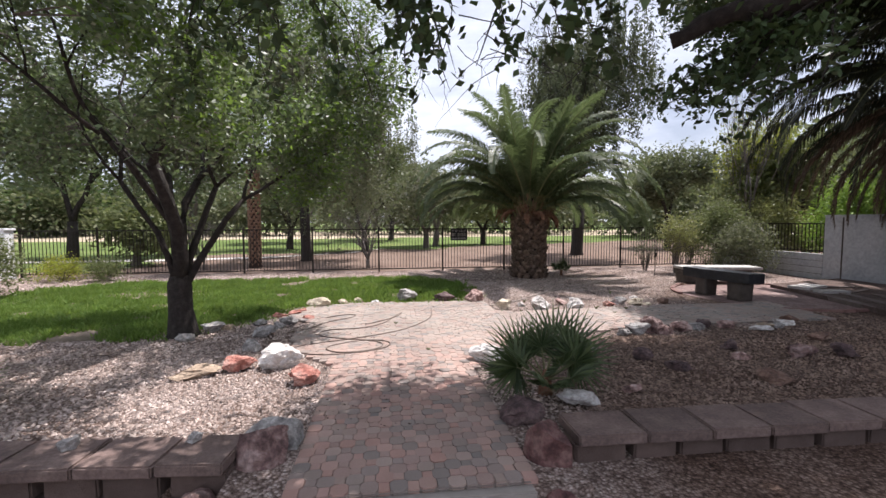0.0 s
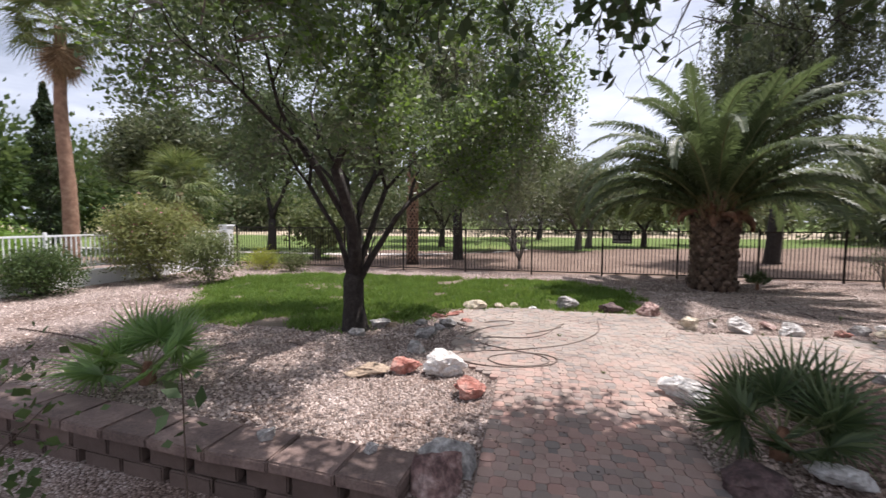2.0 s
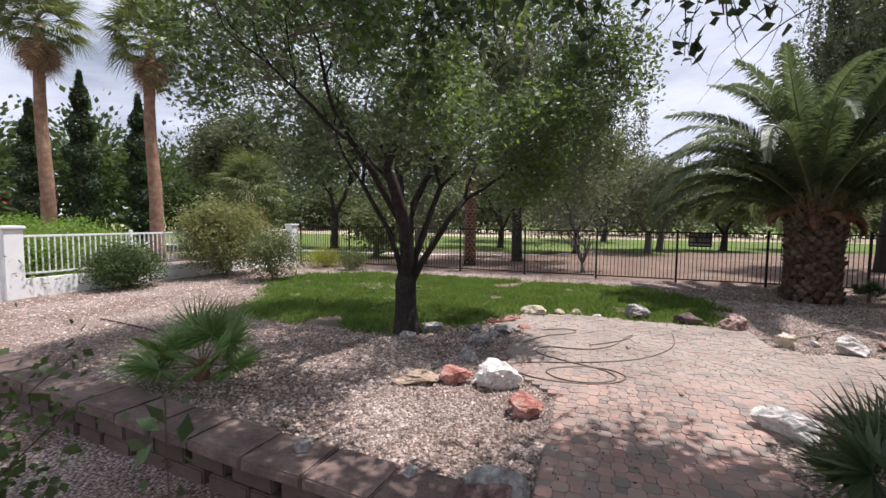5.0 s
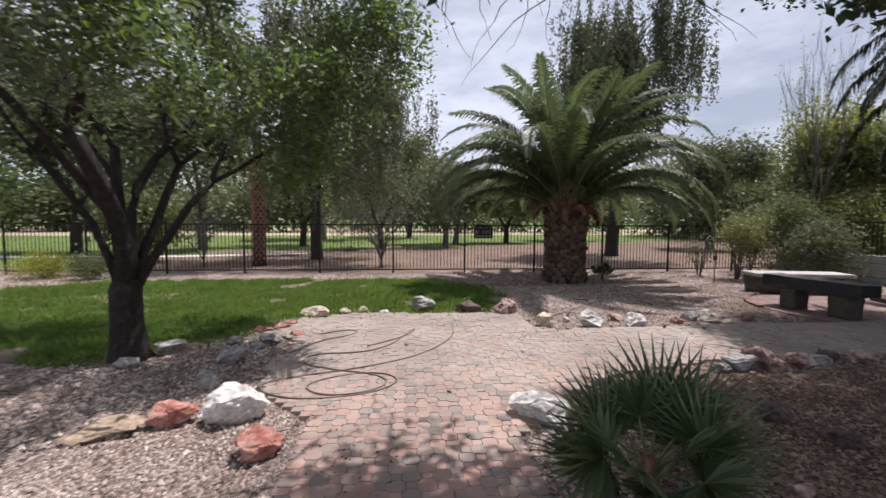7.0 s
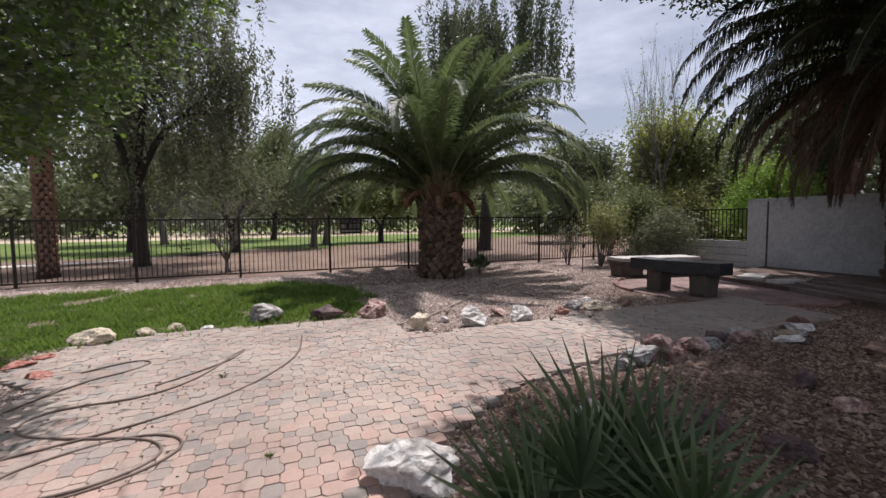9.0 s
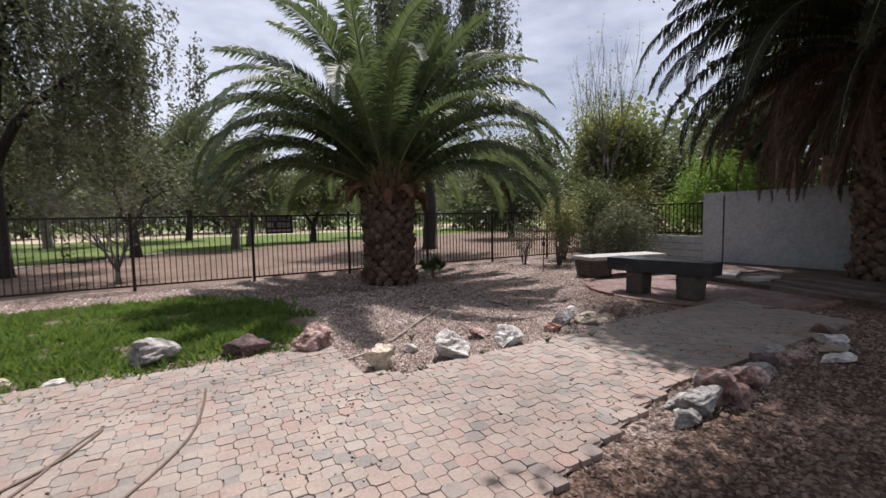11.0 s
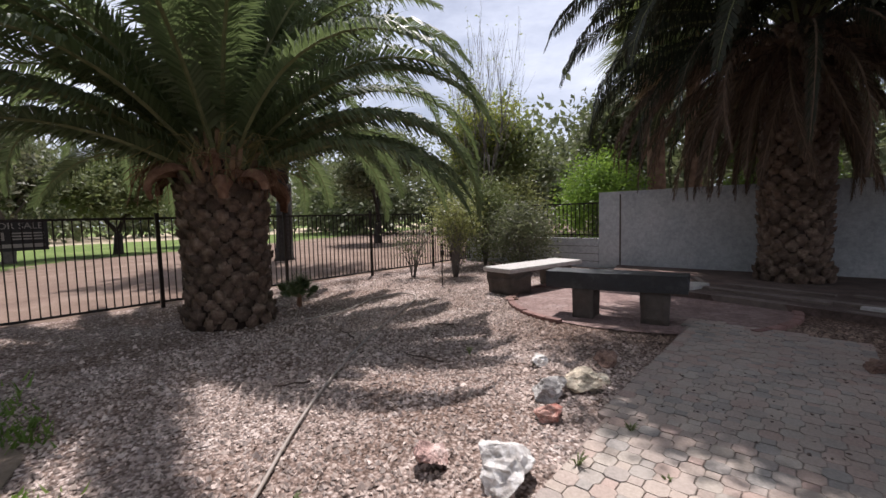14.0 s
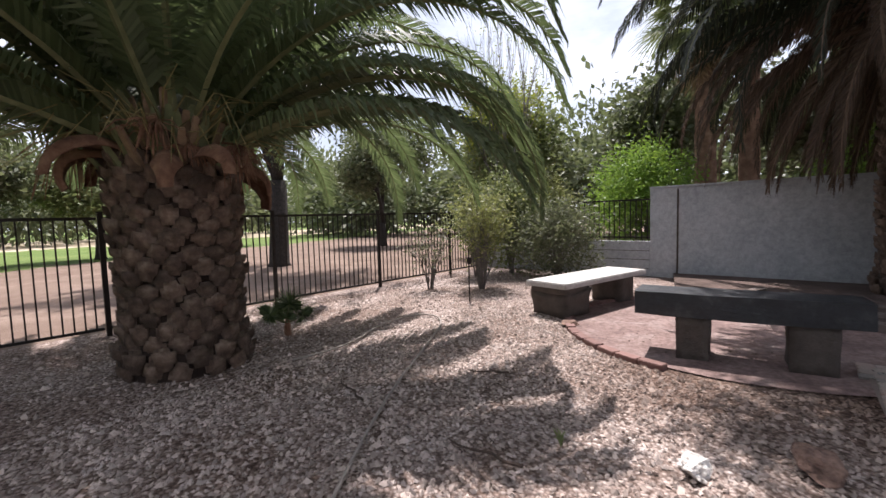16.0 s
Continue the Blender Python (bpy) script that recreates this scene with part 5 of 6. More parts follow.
# ---- shrubs ----
def shrub(at_, label, height, radius, mat, count, leaf_size, seed, stems=9, bare=False, flowers=0, bark=None, category="shrub", group="", narrow=0.4, full=False):
    r = random.Random(seed)
    bush = empty("shrub", at_, label, category, group)
    groups, tips = [], []
    for k in range(stems):
        lines = []
        groups.append(lines)
        a = r.uniform(0, 2 * math.pi)
        lean = r.uniform(0.15, 0.9) * radius / height
        grow(r, Vector((math.cos(a) * 0.08, math.sin(a) * 0.08, 0)), Vector((math.cos(a) * lean, math.sin(a) * lean, 1)).normalized(), height * 0.55, 0.018, 2, lines, tips, 0.45, 0.1, 2, 0.6)
    kz = height / max(p.z for p in tips)
    k = radius / max(math.hypot(p.x, p.y) for p in tips)
    fix = lambda p: Vector((p.x * k, p.y * k, p.z * kz))
    tips = [fix(p) for p in tips]
    for lines in groups:
        put("stem", mesh_of("stem", *tubes([[(fix(p), q) for p, q in line] for line in lines], 4), bark or M_GREYBARK), bush)
    if count:
        body = list(tips)
        while len(body) < len(tips) * (2.2 if full else 1):
            v = Vector((r.gauss(0, 1), r.gauss(0, 1), r.gauss(0, 1))).normalized() * r.uniform(0.5, 1)
            body.append(Vector((v.x * radius, v.y * radius, max(0.12, height * 0.48 * (1 + v.z)))))
        put("leaves", leaf_mesh("leaves", around(body, count, 0.16 if not bare else 0.08, seed + 1), leaf_size, mat, seed + 2, 0, narrow), bush)
    if flowers:
        high = [p for p in tips if p.z > height * 0.35]
        put("flowers", leaf_mesh("flowers", around(high, flowers, 0.14, seed + 3), 0.06, M_PINK, seed + 4, 0, 0.9), bush, None, "pink blossoms", kind="stuff")
    return bush


shrub((-10.25, 9.4, 0), "large rounded oleander with pink blossoms by the white fence", 2.45, 1.35, L_SUNNY, 15000, 0.10, 41, 14, flowers=200, full=True)
shrub((-8.2, 9.2, 0), "loose grey-green shrub beside the oleander", 1.5, 0.75, L_OLIVE, 6500, 0.08, 42, 10, full=True)
shrub((-10.55, 6.7, 0), "low dark green shrub by the white fence", 1.05, 0.85, L_DARKSHRUB, 9000, 0.075, 43, 12, full=True)
shrub((-8.9, 12.6, 0), "small yellow-green shrub before the black fence", 0.62, 0.65, L_YELLOW, 2600, 0.07, 44, 8, full=True)
shrub((-7.5, 12.3, 0), "small yellow-green shrub before the black fence", 0.62, 0.4, L_OLIVE, 2000, 0.07, 45, 7, full=True)
shrub((-11.9, 5.4, 0), "bright green hedge bush over the white fence", 1.5, 1.0, L_LIME, 9000, 0.08, 46, 12, full=True)
shrub((-14.5, 7.2, 0), "rounded bright green hedge beyond the white fence", 1.75, 2.2, L_LIME, 20000, 0.09, 47, 16, full=True)
shrub((-13.0, 3.2, 0), "bright green hedge beyond the white fence", 1.5, 1.5, L_LIME, 12000, 0.09, 48, 14, full=True)
shrub((10.15, 11.55, 0), "airy shrub with bare grey stems and thin leaves", 1.95, 0.85, L_SUNNY, 3600, 0.07, 51, 17)
shrub((9.6, 12.35, 0), "dry half-bare shrub before the fence", 1.35, 0.6, L_GREY, 700, 0.06, 52, 12)
shrub((12.0, 10.9, 0), "grey-green leafy shrub by the low wall", 1.65, 0.95, L_GREY, 8000, 0.08, 53, 12, full=True)
shrub((12.4, 12.3, 0), "tall olive-green shrub by the low wall", 2.5, 1.05, L_OLIVE, 9000, 0.085, 54, 13, full=True)
shrub((11.4, 12.6, 0), "loose olive-green shrub by the fence", 2.1, 0.8, L_OLIVE, 3600, 0.08, 55, 12)
shrub((15.4, 10.2, 0), "yellow-green bush rising behind the wall", 3.3, 1.4, L_LIME, 15000, 0.10, 56, 14, full=True)
shrub((15.2, 6.0, 0), "yellow-green bush rising behind the wall", 2.9, 1.3, L_LIME, 12000, 0.10, 57, 12, full=True)
shrub((15.6, 13.4, 0), "yellow-green bush behind the railing", 2.7, 1.5, L_SUNNY, 12000, 0.10, 58, 12, full=True)


def weed(x, y, h, seed):
    r = random.Random(seed)
    plant = empty("weed", (x, y, 0.01), "small green weed growing in a paving joint", "weed", "weeds in the paving")
    for k in range(9):
        a = r.uniform(0, 2 * math.pi)
        line = [(Vector((0, 0, 0)), 0.004), (Vector((math.cos(a) * h * 0.3, math.sin(a) * h * 0.3, h * 0.7)), 0.006), (Vector((math.cos(a) * h * 0.7, math.sin(a) * h * 0.7, h * r.uniform(0.7, 1.1))), 0.001)]
        put("blade", mesh_of("blade", *tubes([line], 3), L_OLIVE), plant)


for k, (x, y) in enumerate(((3.25, 6.3), (3.95, 6.35), (4.75, 6.3), (4.9, 5.9), (5.3, 6.2), (3.6, 7.2), (1.3, 4.1), (0.9, 5.6), (5.9, 7.9), (2.9, 6.35))):
    weed(x, y, 0.045 + 0.02 * (k % 3), k)


# ---- rose by the low wall, and a seedling ----
def rose_bush():
    r = random.Random(61)
    bush = empty("rose_bush", (-2.35, 0.05, LOW), "rose bush with dark leaves and red blooms", "rose bush")
    lines, tips = [], []
    for k in range(13):
        a = r.uniform(0, 2 * math.pi)
        d = Vector((math.cos(a) * 0.24, math.sin(a) * 0.24, 1)).normalized()
        grow(r, Vector((math.cos(a) * 0.06, math.sin(a) * 0.06, 0)), d, r.uniform(0.5, 0.95), 0.010, 1, lines, tips, 0.4, 0.1, 2, 0.6)
    for line in lines:
        put("stem", mesh_of("stem", *tubes([line], 4), M_STICK), bush)
    put("leaves", leaf_mesh("leaves", around(tips, 3000, 0.10, 62), 0.055, L_DARKSHRUB, 63, 0, 0.7), bush)
    for k in range(9):
        p = tips[r.randrange(len(tips))]
        bm = bmesh.new()
        bmesh.ops.create_icosphere(bm, subdivisions=2, radius=0.035)
        for v in bm.verts:
            v.co *= 1 + 0.5 * noise.noise(v.co * 60 + p * 9)
        bmesh.ops.translate(bm, vec=p, verts=bm.verts)
        part("bloom", bm, M_ROSE, bush, "red rose bloom", True)


rose_bush()


def seedling():
    plant = empty("seedling", (-0.63, 0.17, LOW), "thin shoot with a few dark oval leaves at its top", "plant")
    line = [(Vector((0, 0, 0)), 0.006), (Vector((0.02, 0, 0.7)), 0.005), (Vector((0, 0.01, 1.52)), 0.002)]
    put("stem", mesh_of("stem", *tubes([line], 5), M_STICK), plant)
    c = np.array([(0.06 * math.cos(k * 2.4), 0.06 * math.sin(k * 2.4), 1.28 + 0.02 * k) for k in range(12)])
    put("leaves", leaf_mesh("leaves", c, 0.062, L_SHADE, 3, 0.2, 0.6), plant)


seedling()


# ---- hoses, stake, sticks ----
def hose(name, pts, rad, mat, label, lift=0.042):
    cu = bpy.data.curves.new(name, "CURVE")
    cu.dimensions, cu.bevel_depth, cu.bevel_resolution, cu.resolution_u = "3D", rad, 2, 10
    sp = cu.splines.new("NURBS")
    sp.points.add(len(pts) - 1)
    for k, (x, y) in enumerate(pts):
        sp.points[k].co = (x, y, lift + 0.004 * math.sin(k * 1.7), 1)
    sp.order_u, sp.use_endpoint_u = 3, True
    cu.materials.append(mat)
    ob = new(name, cu)
    me = bpy.data.meshes.new_from_object(ob.evaluated_get(bpy.context.evaluated_depsgraph_get()))
    bpy.data.objects.remove(ob)
    return put(name, me, None, None, label, "hose", "garden hoses")


coil = [(1.6, 6.8), (1.58, 6.2), (1.4, 5.7), (1.04, 5.2), (0.6, 4.9), (0.2, 4.72), (-0.2, 4.6), (-0.5, 4.45), (-0.45, 4.2), (-0.1, 4.02), (0.35, 4.05), (0.7, 4.2), (0.85, 4.45), (0.6, 4.68), (0.2, 4.6), (-0.1, 4.35), (0.1, 4.08), (0.5, 4.12), (0.75, 4.35), (0.6, 4.6), (0.15, 4.75),
        (-0.3, 5.0), (-0.2, 5.35), (0.4, 5.32), (0.75, 5.7), (0.92, 6.3), (1.05, 6.45), (0.85, 5.95), (0.4, 5.6)]
hose("garden_hose", coil, 0.0085, M_HOSE, "brown garden hose coiled loosely on the paving")
hose("garden_hose", [(-0.5, 5.35), (-0.25, 5.9), (0.1, 6.1), (0.24, 6.35), (0.0, 6.45), (-0.3, 6.2)], 0.008, M_HOSE, "loop of thin brown hose on the paving")
hose("garden_hose", [(1.6, 6.8), (2.2, 6.84), (2.76, 6.88), (3.28, 7.15), (4.23, 8.11), (5.59, 9.14), (6.9, 9.9), (7.9, 10.5), (7.92, 11.0), (7.2, 11.0), (6.3, 10.5), (5.75, 10.6)], 0.011, M_PALEHOSE, "pale hose trailing over the gravel to the palm", 0.03)
hose("garden_hose", [(-3.9, 3.15), (-4.6, 3.3), (-5.4, 3.8), (-6.3, 4.1), (-7.5, 4.2)], 0.012, M_STICK, "black hose lying on the gravel", 0.02)


def stake():
    s = empty("garden_stake", (9.06, 11.0, 0), "thin black stake with a small garden light", "garden light")
    pole = put("pole", mesh_of("pole", *tubes([[(Vector((0, 0, -0.05)), 0.012), (Vector((0.01, 0, 0.85)), 0.012)]], 6), M_IRON), s)
    part("lamp_head", box((0.07, 0.07, 0.11), (0.02, 0, 0.66), 0.015), M_IRON, pole)


stake()
for x, y, ln, rz in ((5.54, 8.2, 0.5, 5), (5.64, 9.55, 0.5, -15), (4.4, 8.6, 0.3, 60), (6.6, 8.9, 0.35, 30), (-2.8, 4.4, 0.4, 70)):
    pts = [(Vector((ln * (k / 5 - 0.5), 0.02 * math.sin(k * 2.2), 0.02)), 0.011 - 0.0012 * k) for k in range(6)]
    put("stick", mesh_of("stick", *tubes([pts], 5), M_STICK), None, pose(x, y, 0.012, 0, 0, rz + 90), "dark dry stick lying on the gravel", "stick", "dry sticks")

v, f = chips("leaf_litter", 5200, 21, (-1.5, 1.2), (8.6, 9.0), 0.013, lambda x, y: noise.noise(Vector((x * 1.1, y * 1.1, 5.0))) > 0.02 and not polygon_inside(x, y, LAWN) and y > 2)
v = np.asarray(v)
v[:, 2] = v[:, 2] * 0.6 + np.array([0.036 if polygon_inside(x, y, PAVED) else 0.012 for x, y in v[:, :2]])
put("leaf_litter", mesh_of("leaf_litter", v, f, M_STICK), None, None, "dry brown leaf litter strewn on paving and gravel", "leaf litter", "", "stuff")

# ---- beyond the fences ----
rough_tree("tree", (-2.85, 18.2, 0), "dark drooping tree beyond the fence", "tree", 11.0, 0.22, 4.6, L_GREY, M_BARK, 80000, 0.12, 71, 4, 0.24, 0.5, 3, 0.05, 1.2, weep=2.6)
rough_tree("tree", (10.4, 19.6, 0), "tall weeping grey-green pepper tree beyond the fence", "tree", 12.2, 0.28, 3.5, L_PEPPER, M_BARK, 75000, 0.13, 72, 3, 0.22, 0.5, 3, 0.3, 1.6, weep=2.4)
rough_tree("bare_tree", (0.0, 14.9, 0), "grey leafless multi-stemmed tree beyond the fence", "tree", 3.0, 0.055, 1.7, L_GREY, M_GREYBARK, 900, 0.05, 73, 6, 0.10, 0.12, 4, 0.12)
rough_tree("bare_tree", (-5.9, 15.1, 0), "small leafless multi-stemmed tree beyond the fence", "tree", 2.1, 0.045, 1.1, L_GREY, M_GREYBARK, 300, 0.05, 74, 5, 0.12, 0.1, 4, 0.1)
k = 0
for x, y, h, cr, mat, n in ((-0.6, 24.0, 5.2, 3.0, L_GREY, 1500), (3.2, 26.5, 5.0, 2.6, L_GREY, 1300), (-5.5, 27.0, 6.0, 3.2, L_GREY, 2200), (4.1, 29.0, 5.5, 2.5, L_FARGREEN, 5000),
                            (7.9, 30.5, 5.0, 2.4, L_OLIVE, 4500), (-10.0, 24.0, 8.0, 3.6, L_FARGREEN, 9000), (-14.5, 21.5, 9.0, 3.8, L_FARGREEN, 10000), (-9.2, 17.0, 2.2, 1.3, L_OLIVE, 1800),
                            (-19.5, 19.0, 8.0, 4.0, L_FARGREEN, 9000), (14.0, 34.0, 6.5, 3.2, L_FARGREEN, 5000), (18.5, 24.0, 6.0, 2.8, L_FARGREEN, 5500), (-6.0, 36.0, 9.0, 4.5, L_FARGREEN, 7000), (1.0, 40.0, 9.0, 4.2, L_OLIVE, 6500),
                            (17.5, 15.5, 5.4, 2.2, L_OLIVE, 3600), (19.5, 11.0, 5.8, 2.6, L_FARGREEN, 4000), (20.0, 6.5, 5.2, 2.4, L_FARGREEN, 5000), (21.5, 17.5, 5.0, 2.5, L_FARGREEN, 4500)):
    k += 1
    rough_tree("tree", (x, y, 0), "leafy tree on the fairway beyond the fence" if x < 15 else "dark leafy tree beyond the boundary wall", "tree", h, 0.14 + 0.01 * h, cr, mat, M_BARK if k % 2 else M_GREYBARK, n * 3, 0.22, 100 + k, 2 if k % 3 else 3, 0.2, 0.5, 3, 0.12, 0.1, group="far trees")
rough_tree("tree", (16.2, 15.2, 0), "half-bare pale-barked tree with yellow leaves behind the wall", "tree", 6.6, 0.10, 1.9, L_YELLOW, M_PALEBARK, 4200, 0.11, 131, 4, 0.12, 0.22, 3, 0.4)
rough_tree("tree", (15.2, 14.2, 0), "tall thin bare tree with pale branches behind the wall", "tree", 8.4, 0.07, 1.9, L_YELLOW, M_GREYBARK, 260, 0.09, 132, 5, 0.12, 0.2, 3, 0.7, spread=0.35)

tall_fan_palm((16.9, 9.1, 0), "fan palm with a tan trunk behind the boundary wall", 6.4, 8, 0.30)
tall_fan_palm((17.4, 8.2, 0), "fan palm with a tan trunk behind the boundary wall", 7.0, 12, 0.27)


def cypress(x, y, h, seed):
    tree = empty("cypress", (x, y, 0), "slim dark green cypress behind the fence", "tree", "cypresses")
    g = np.random.default_rng(seed)
    put("trunk", mesh_of("trunk", *tubes([[(Vector((0, 0, -0.1)), 0.16), (Vector((0, 0, h * 0.9)), 0.03)]], 7), M_BARK), tree)
    n = 5200
    z = g.random(n) ** 0.8
    rad = 0.95 * np.sin(np.pi * np.clip(0.16 + 0.84 * z, 0, 1)) ** 0.8 * (0.75 + 0.25 * np.sin(z * 37 + seed)) * g.uniform(0.55, 1.05, n)
    a = g.uniform(0, 2 * np.pi, n)
    put("crown", leaf_mesh("crown", np.stack((rad * np.cos(a), rad * np.sin(a), 0.3 + z * (h - 0.3)), 1), 0.26, L_CYPRESS, seed, -0.8, 0.35), tree)


cypress(-25.5, 14.6, 9.4, 1)
cypress(-24.0, 16.6, 8.6, 2)
cypress(-26.5, 12.9, 7.6, 3)


def tree_belt(name, points, mat, seed, label, leaf=0.5, per=420):
    """A far belt of trees, seen only as a mass of leaves with a ragged top."""
    g = np.random.default_rng(seed)
    cs = []
    for x, y, h, w in points:
        c = g.normal(size=(per, 3)) * np.array((w * 0.42, w * 0.42, h * 0.24))
        cs.append(c + np.array((x, y, h * 0.52)))
    c = np.concatenate(cs)
    c[:, 2] = np.abs(c[:, 2]) + 0.1
    put(name, leaf_mesh(name, c, leaf, mat, seed, 0, 0.6), None, None, label, "woods", "", "stuff")


r = random.Random(77)
tree_belt("far_woods", [(-70 + 5.2 * k + r.uniform(-2, 2), 62 + r.uniform(-6, 10), r.uniform(5.5, 10), r.uniform(4, 7)) for k in range(36)], L_FARGREEN, 81, "belt of trees far across the fairway", 0.6, 2600)
tree_belt("far_woods", [(-46 + r.uniform(-6, 8), -8 + 4.2 * k, r.uniform(7, 11), r.uniform(4, 7)) for k in range(18)], L_DARKSHRUB, 82, "dark trees behind the neighbour's garden", 0.6, 2600)
tree_belt("far_woods", [(30 + r.uniform(-3, 6), -6 + 4.0 * k, r.uniform(5, 8), r.uniform(4, 6)) for k in range(14)], L_FARGREEN, 83, "trees beyond the boundary wall", 0.5, 2600)
tree_belt("far_woods", [(-120 + 10 * k, 130 + r.uniform(-10, 20), r.uniform(9, 15), r.uniform(8, 14)) for k in range(26)], L_FARGREEN, 84, "belt of trees on the horizon", 0.9, 2000)


def lettering(text, size):
    cu = bpy.data.curves.new("lettering", "FONT")
    cu.body, cu.size, cu.extrude, cu.align_x, cu.align_y = text, size, 0.003, "CENTER", "CENTER"
    ob = new("lettering", cu)
    me = bpy.data.meshes.new_from_object(ob.evaluated_get(bpy.context.evaluated_depsgraph_get()))
    bpy.data.objects.remove(ob)
    me.materials.clear()
    me.materials.append(M_SIGNPALE)
    return me


def sign_board():
    s = empty("sign_board", (3.26, FENCE_Y + 0.07, 1.06), "black sale sign with pale lettering hung on the fence", "sign")
    board = part("board", box((0.60, 0.02, 0.40), (0, 0, 0.2), 0.004), M_SIGN, s)
    put("lettering", lettering("FOR SALE", 0.12), board, pose(0, -0.012, 0.335, 90, 0, 0))
    part("panel", box((0.13, 0.004, 0.11), (-0.2, -0.0125, 0.2)), M_SIGNPALE, board, "pale picture panel")
    for k in range(3):
        part("text_line", box((0.32, 0.004, 0.02), (0.1, -0.0125, 0.24 - 0.04 * k)), M_SIGNPALE, board, "line of pale writing too small to read")
    part("text_line", box((0.52, 0.004, 0.05), (0, -0.0125, 0.07)), M_SIGNPALE, board, "line of pale writing too small to read")
    for x in (-0.25, 0.25):
        part("hook", box((0.012, 0.09, 0.012), (x, -0.04, 0.40)), M_IRON, s)


sign_board()


def house():
    h = empty("house", (-52.0, 23.5, 0), "house with a red gabled roof behind the trees", "house", rz=60)
    wall = part("wall", box((7, 5, 2.6), (0, 0, 1.3), 0.02), M_STUCCO, h)
    bm = bmesh.new()
    v = [bm.verts.new(p) for p in ((-3.8, -2.9, 2.55), (3.8, -2.9, 2.55), (3.8, 2.9, 2.55), (-3.8, 2.9, 2.55), (-3.8, 0, 4.0), (3.8, 0, 4.0))]
    for f in ((0, 1, 5, 4), (2, 3, 4, 5), (0, 4, 3), (1, 2, 5), (3, 2, 1, 0)):
        bm.faces.new([v[k] for k in f])
    part("roof", bm, M_ROOF, h, "red roof")
    part("window", box((1.2, 0.08, 1.0), (-1.5, -2.52, 1.5), 0.01), M_SIGN, wall)


house()


# ---- pavers: octagons and small squares, each with rounded edges ----
Q = 0.094


def octagon():
    bm = bmesh.new()
    a, c = 0.614 * Q, 0.376 * Q
    pts = [(a, c), (c, a), (-c, a), (-a, c), (-a, -c), (-c, -a), (c, -a), (a, -c)]
    top = [bm.verts.new((x * 0.968, y * 0.968, 0.034)) for x, y in pts]
    mid = [bm.verts.new((x, y, 0.026)) for x, y in pts]
    low = [bm.verts.new((x, y, 0.0)) for x, y in pts]
    bm.faces.new(top)
    for k in range(8):
        j = (k + 1) % 8
        bm.faces.new((mid[k], mid[j], top[j], top[k]))
        bm.faces.new((low[k], low[j], mid[j], mid[k]))
    return bm


def small_square():
    bm = bmesh.new()
    a = 0.374 * Q
    pts = [(a, a), (-a, a), (-a, -a), (a, -a)]
    top = [bm.verts.new((x * 0.95, y * 0.95, 0.034)) for x, y in pts]
    mid = [bm.verts.new((x, y, 0.027)) for x, y in pts]
    low = [bm.verts.new((x, y, 0.0)) for x, y in pts]
    bm.faces.new(top)
    for k in range(4):
        j = (k + 1) % 4
        bm.faces.new((mid[k], mid[j], top[j], top[k]))
        bm.faces.new((low[k], low[j], mid[j], mid[k]))
    return bm


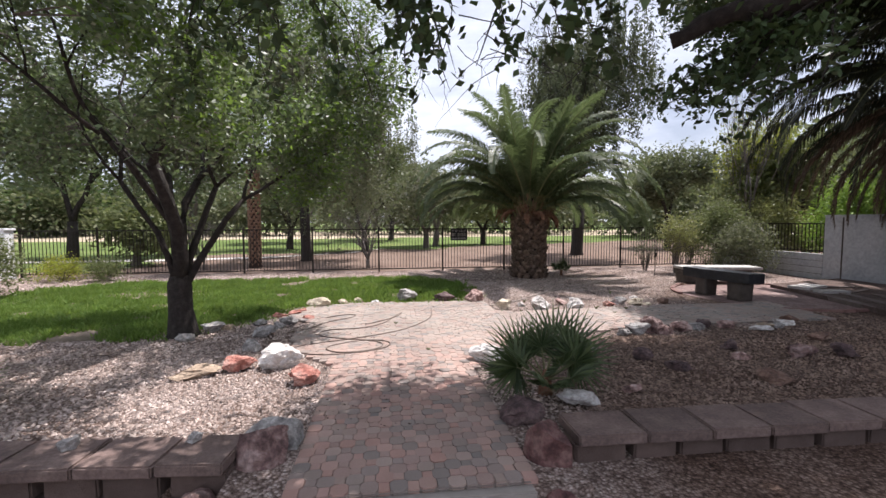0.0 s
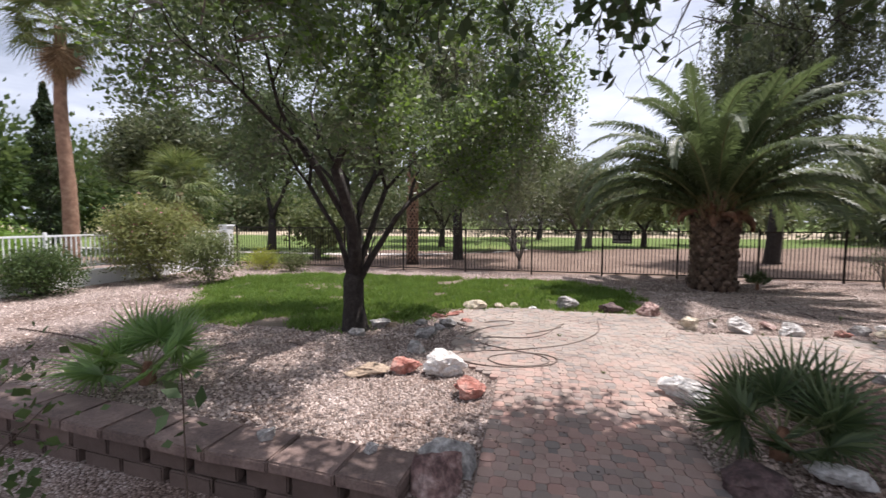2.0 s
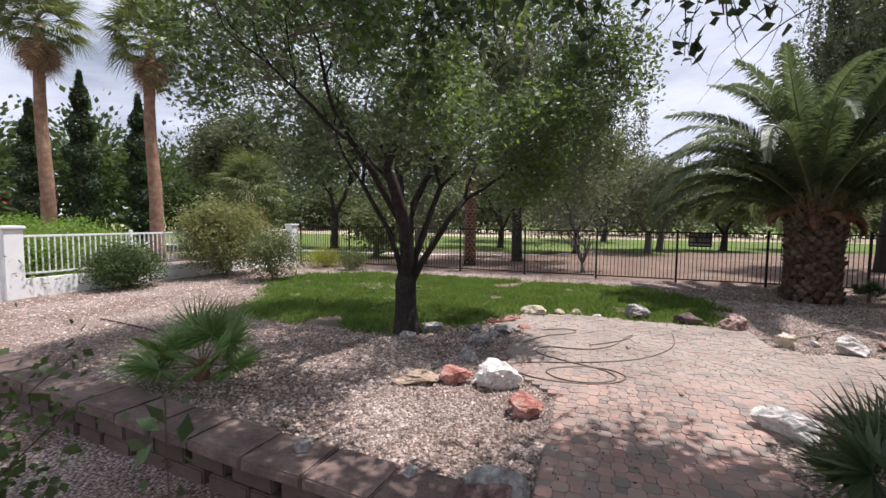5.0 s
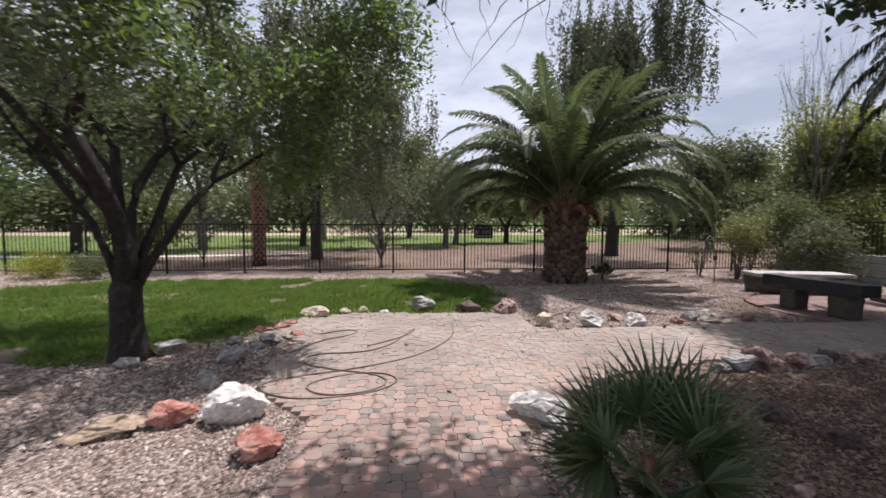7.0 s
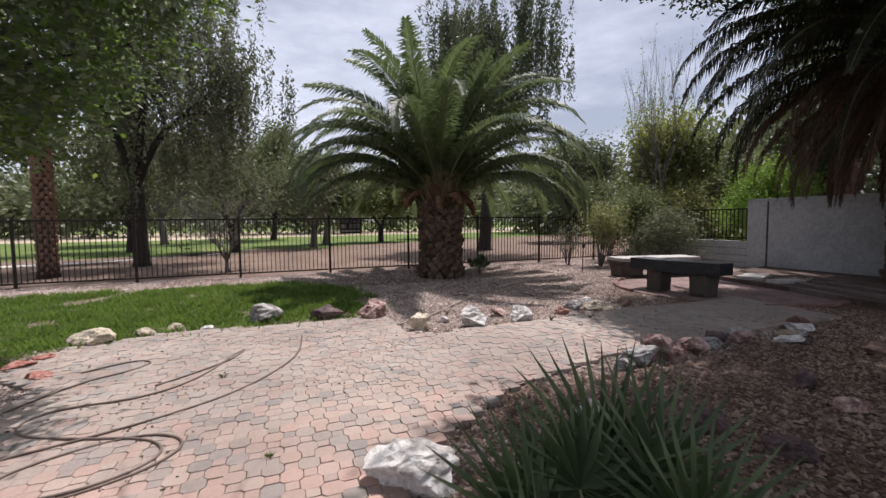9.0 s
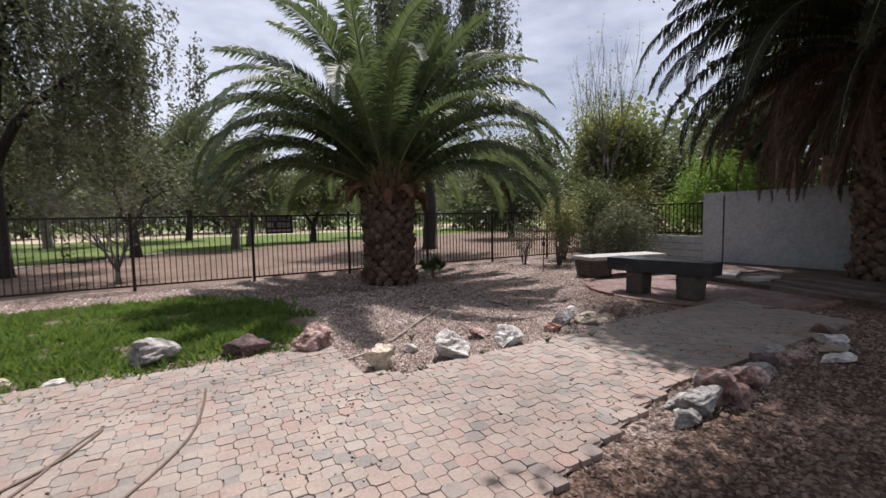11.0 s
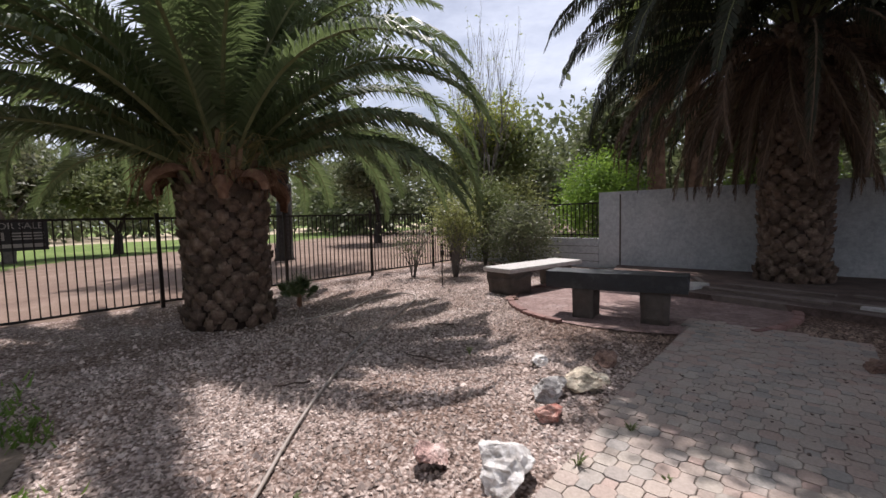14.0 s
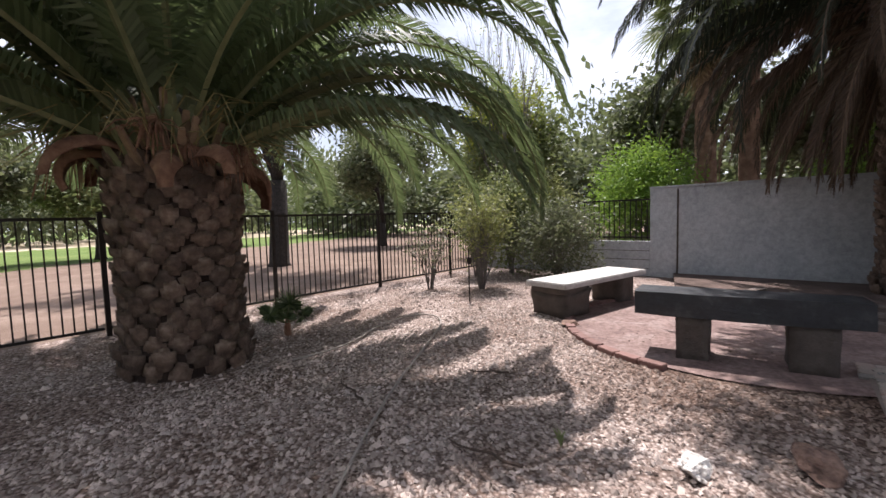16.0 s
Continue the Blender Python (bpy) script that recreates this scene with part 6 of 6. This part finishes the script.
def paver_mat(name, by_island):
    m, t, b = node_mat(name)
    pos = world_pos(t)
    if by_island:
        rnd = t.nodes.new("ShaderNodeNewGeometry").outputs["Random Per Island"]
    else:
        rnd = t.nodes.new("ShaderNodeObjectInfo").outputs["Random"]
    col = stops(t, rnd, [(0.0, (0.214, 0.202, 0.189)), (0.2, (0.298, 0.244, 0.214)), (0.42, (0.315, 0.273, 0.235)), (0.62, (0.302, 0.223, 0.193)), (0.82, (0.315, 0.281, 0.244)), (1.0, (0.227, 0.214, 0.202))])
    worn = stops(t, noise_tex(t, 0.7, 5, 0.6, pos), [(0.38, (0.38, 0.365, 0.355)), (0.62, (0.60, 0.585, 0.57))])
    col = blend(t, 0.7, col, worn, "OVERLAY")
    col = blend(t, 0.45, col, stops(t, noise_tex(t, 60, 4, 0.7, pos), [(0.35, (0.3, 0.3, 0.3)), (0.65, (0.7, 0.7, 0.7))]), "OVERLAY")
    dusty = stops(t, noise_tex(t, 2.3, 6, 0.7, pos), [(0.45, (0, 0, 0)), (0.75, (0.5, 0.5, 0.5))])
    col = blend(t, dusty, col, (0.385, 0.33, 0.282))
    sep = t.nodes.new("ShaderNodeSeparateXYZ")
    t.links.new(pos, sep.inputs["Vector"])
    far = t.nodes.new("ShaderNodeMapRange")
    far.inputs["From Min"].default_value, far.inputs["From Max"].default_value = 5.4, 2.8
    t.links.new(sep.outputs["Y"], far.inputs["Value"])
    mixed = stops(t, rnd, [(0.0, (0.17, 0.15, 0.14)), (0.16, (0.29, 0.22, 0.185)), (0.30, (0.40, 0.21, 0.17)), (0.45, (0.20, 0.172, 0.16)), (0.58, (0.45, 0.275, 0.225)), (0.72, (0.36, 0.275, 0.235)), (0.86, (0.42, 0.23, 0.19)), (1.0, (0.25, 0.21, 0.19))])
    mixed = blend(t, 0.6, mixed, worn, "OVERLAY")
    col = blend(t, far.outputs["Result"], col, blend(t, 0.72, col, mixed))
    t.links.new(col, b.inputs["Base Color"])
    b.inputs["Roughness"].default_value = 0.9
    bump(t, b, noise_tex(t, 170, 5, 0.7, pos), 0.4, 0.004)
    return m


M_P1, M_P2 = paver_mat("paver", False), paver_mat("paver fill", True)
OCT, SQ = bm_mesh("paver", octagon(), M_P1), bm_mesh("paver", small_square(), M_P1)
paving = tagged(empty("pavement", (0, 0, 0), "path and plaza of pink-grey octagonal concrete pavers", "pavement"), kind="structure")
rp = random.Random(14)
fill_v, fill_f, near = [], [], 0
oct_v = [(v.co.x, v.co.y, v.co.z) for v in OCT.vertices]
oct_f = [tuple(p.vertices) for p in OCT.polygons]
sq_v = [(v.co.x, v.co.y, v.co.z) for v in SQ.vertices]
sq_f = [tuple(p.vertices) for p in SQ.polygons]
for i in range(-13, 94):
    for j in range(11, 84):
        x, y = i * Q, j * Q
        if not polygon_inside(x, y, PAVED):
            continue
        octa = (i + j) % 2 == 0
        m = pose(x + rp.gauss(0, 0.0015), y + rp.gauss(0, 0.0015), 0.002 + rp.gauss(0, 0.0016), rp.gauss(0, 0.6), rp.gauss(0, 0.6), rp.gauss(0, 1.2))
        in_reach = (0.0 < x < 1.8 and 2.2 < y < 4.4) or (2.9 < x < 5.2 and 5.2 < y < 6.5)
        if octa and in_reach and near < 300:
            put("paver", OCT, paving, m)
            near += 1
        else:
            b = len(fill_v)
            vs, fs = (oct_v, oct_f) if octa else (sq_v, sq_f)
            if not octa:
                # squares on the rim are cut long, so that the edge runs straight
                ex = [s for s in (-1, 1) if not polygon_inside(x + s * Q, y, PAVED)]
                ey = [s for s in (-1, 1) if not polygon_inside(x, y + s * Q, PAVED)]
                vs = [((0.61 * Q * s if (s := (1 if vx > 0 else -1)) in ex else vx), (0.61 * Q * u if (u := (1 if vy > 0 else -1)) in ey else vy), vz) for vx, vy, vz in vs]
            fill_v += [tuple(m @ Vector(v)) for v in vs]
            fill_f += [tuple(b + k for k in f) for f in fs]
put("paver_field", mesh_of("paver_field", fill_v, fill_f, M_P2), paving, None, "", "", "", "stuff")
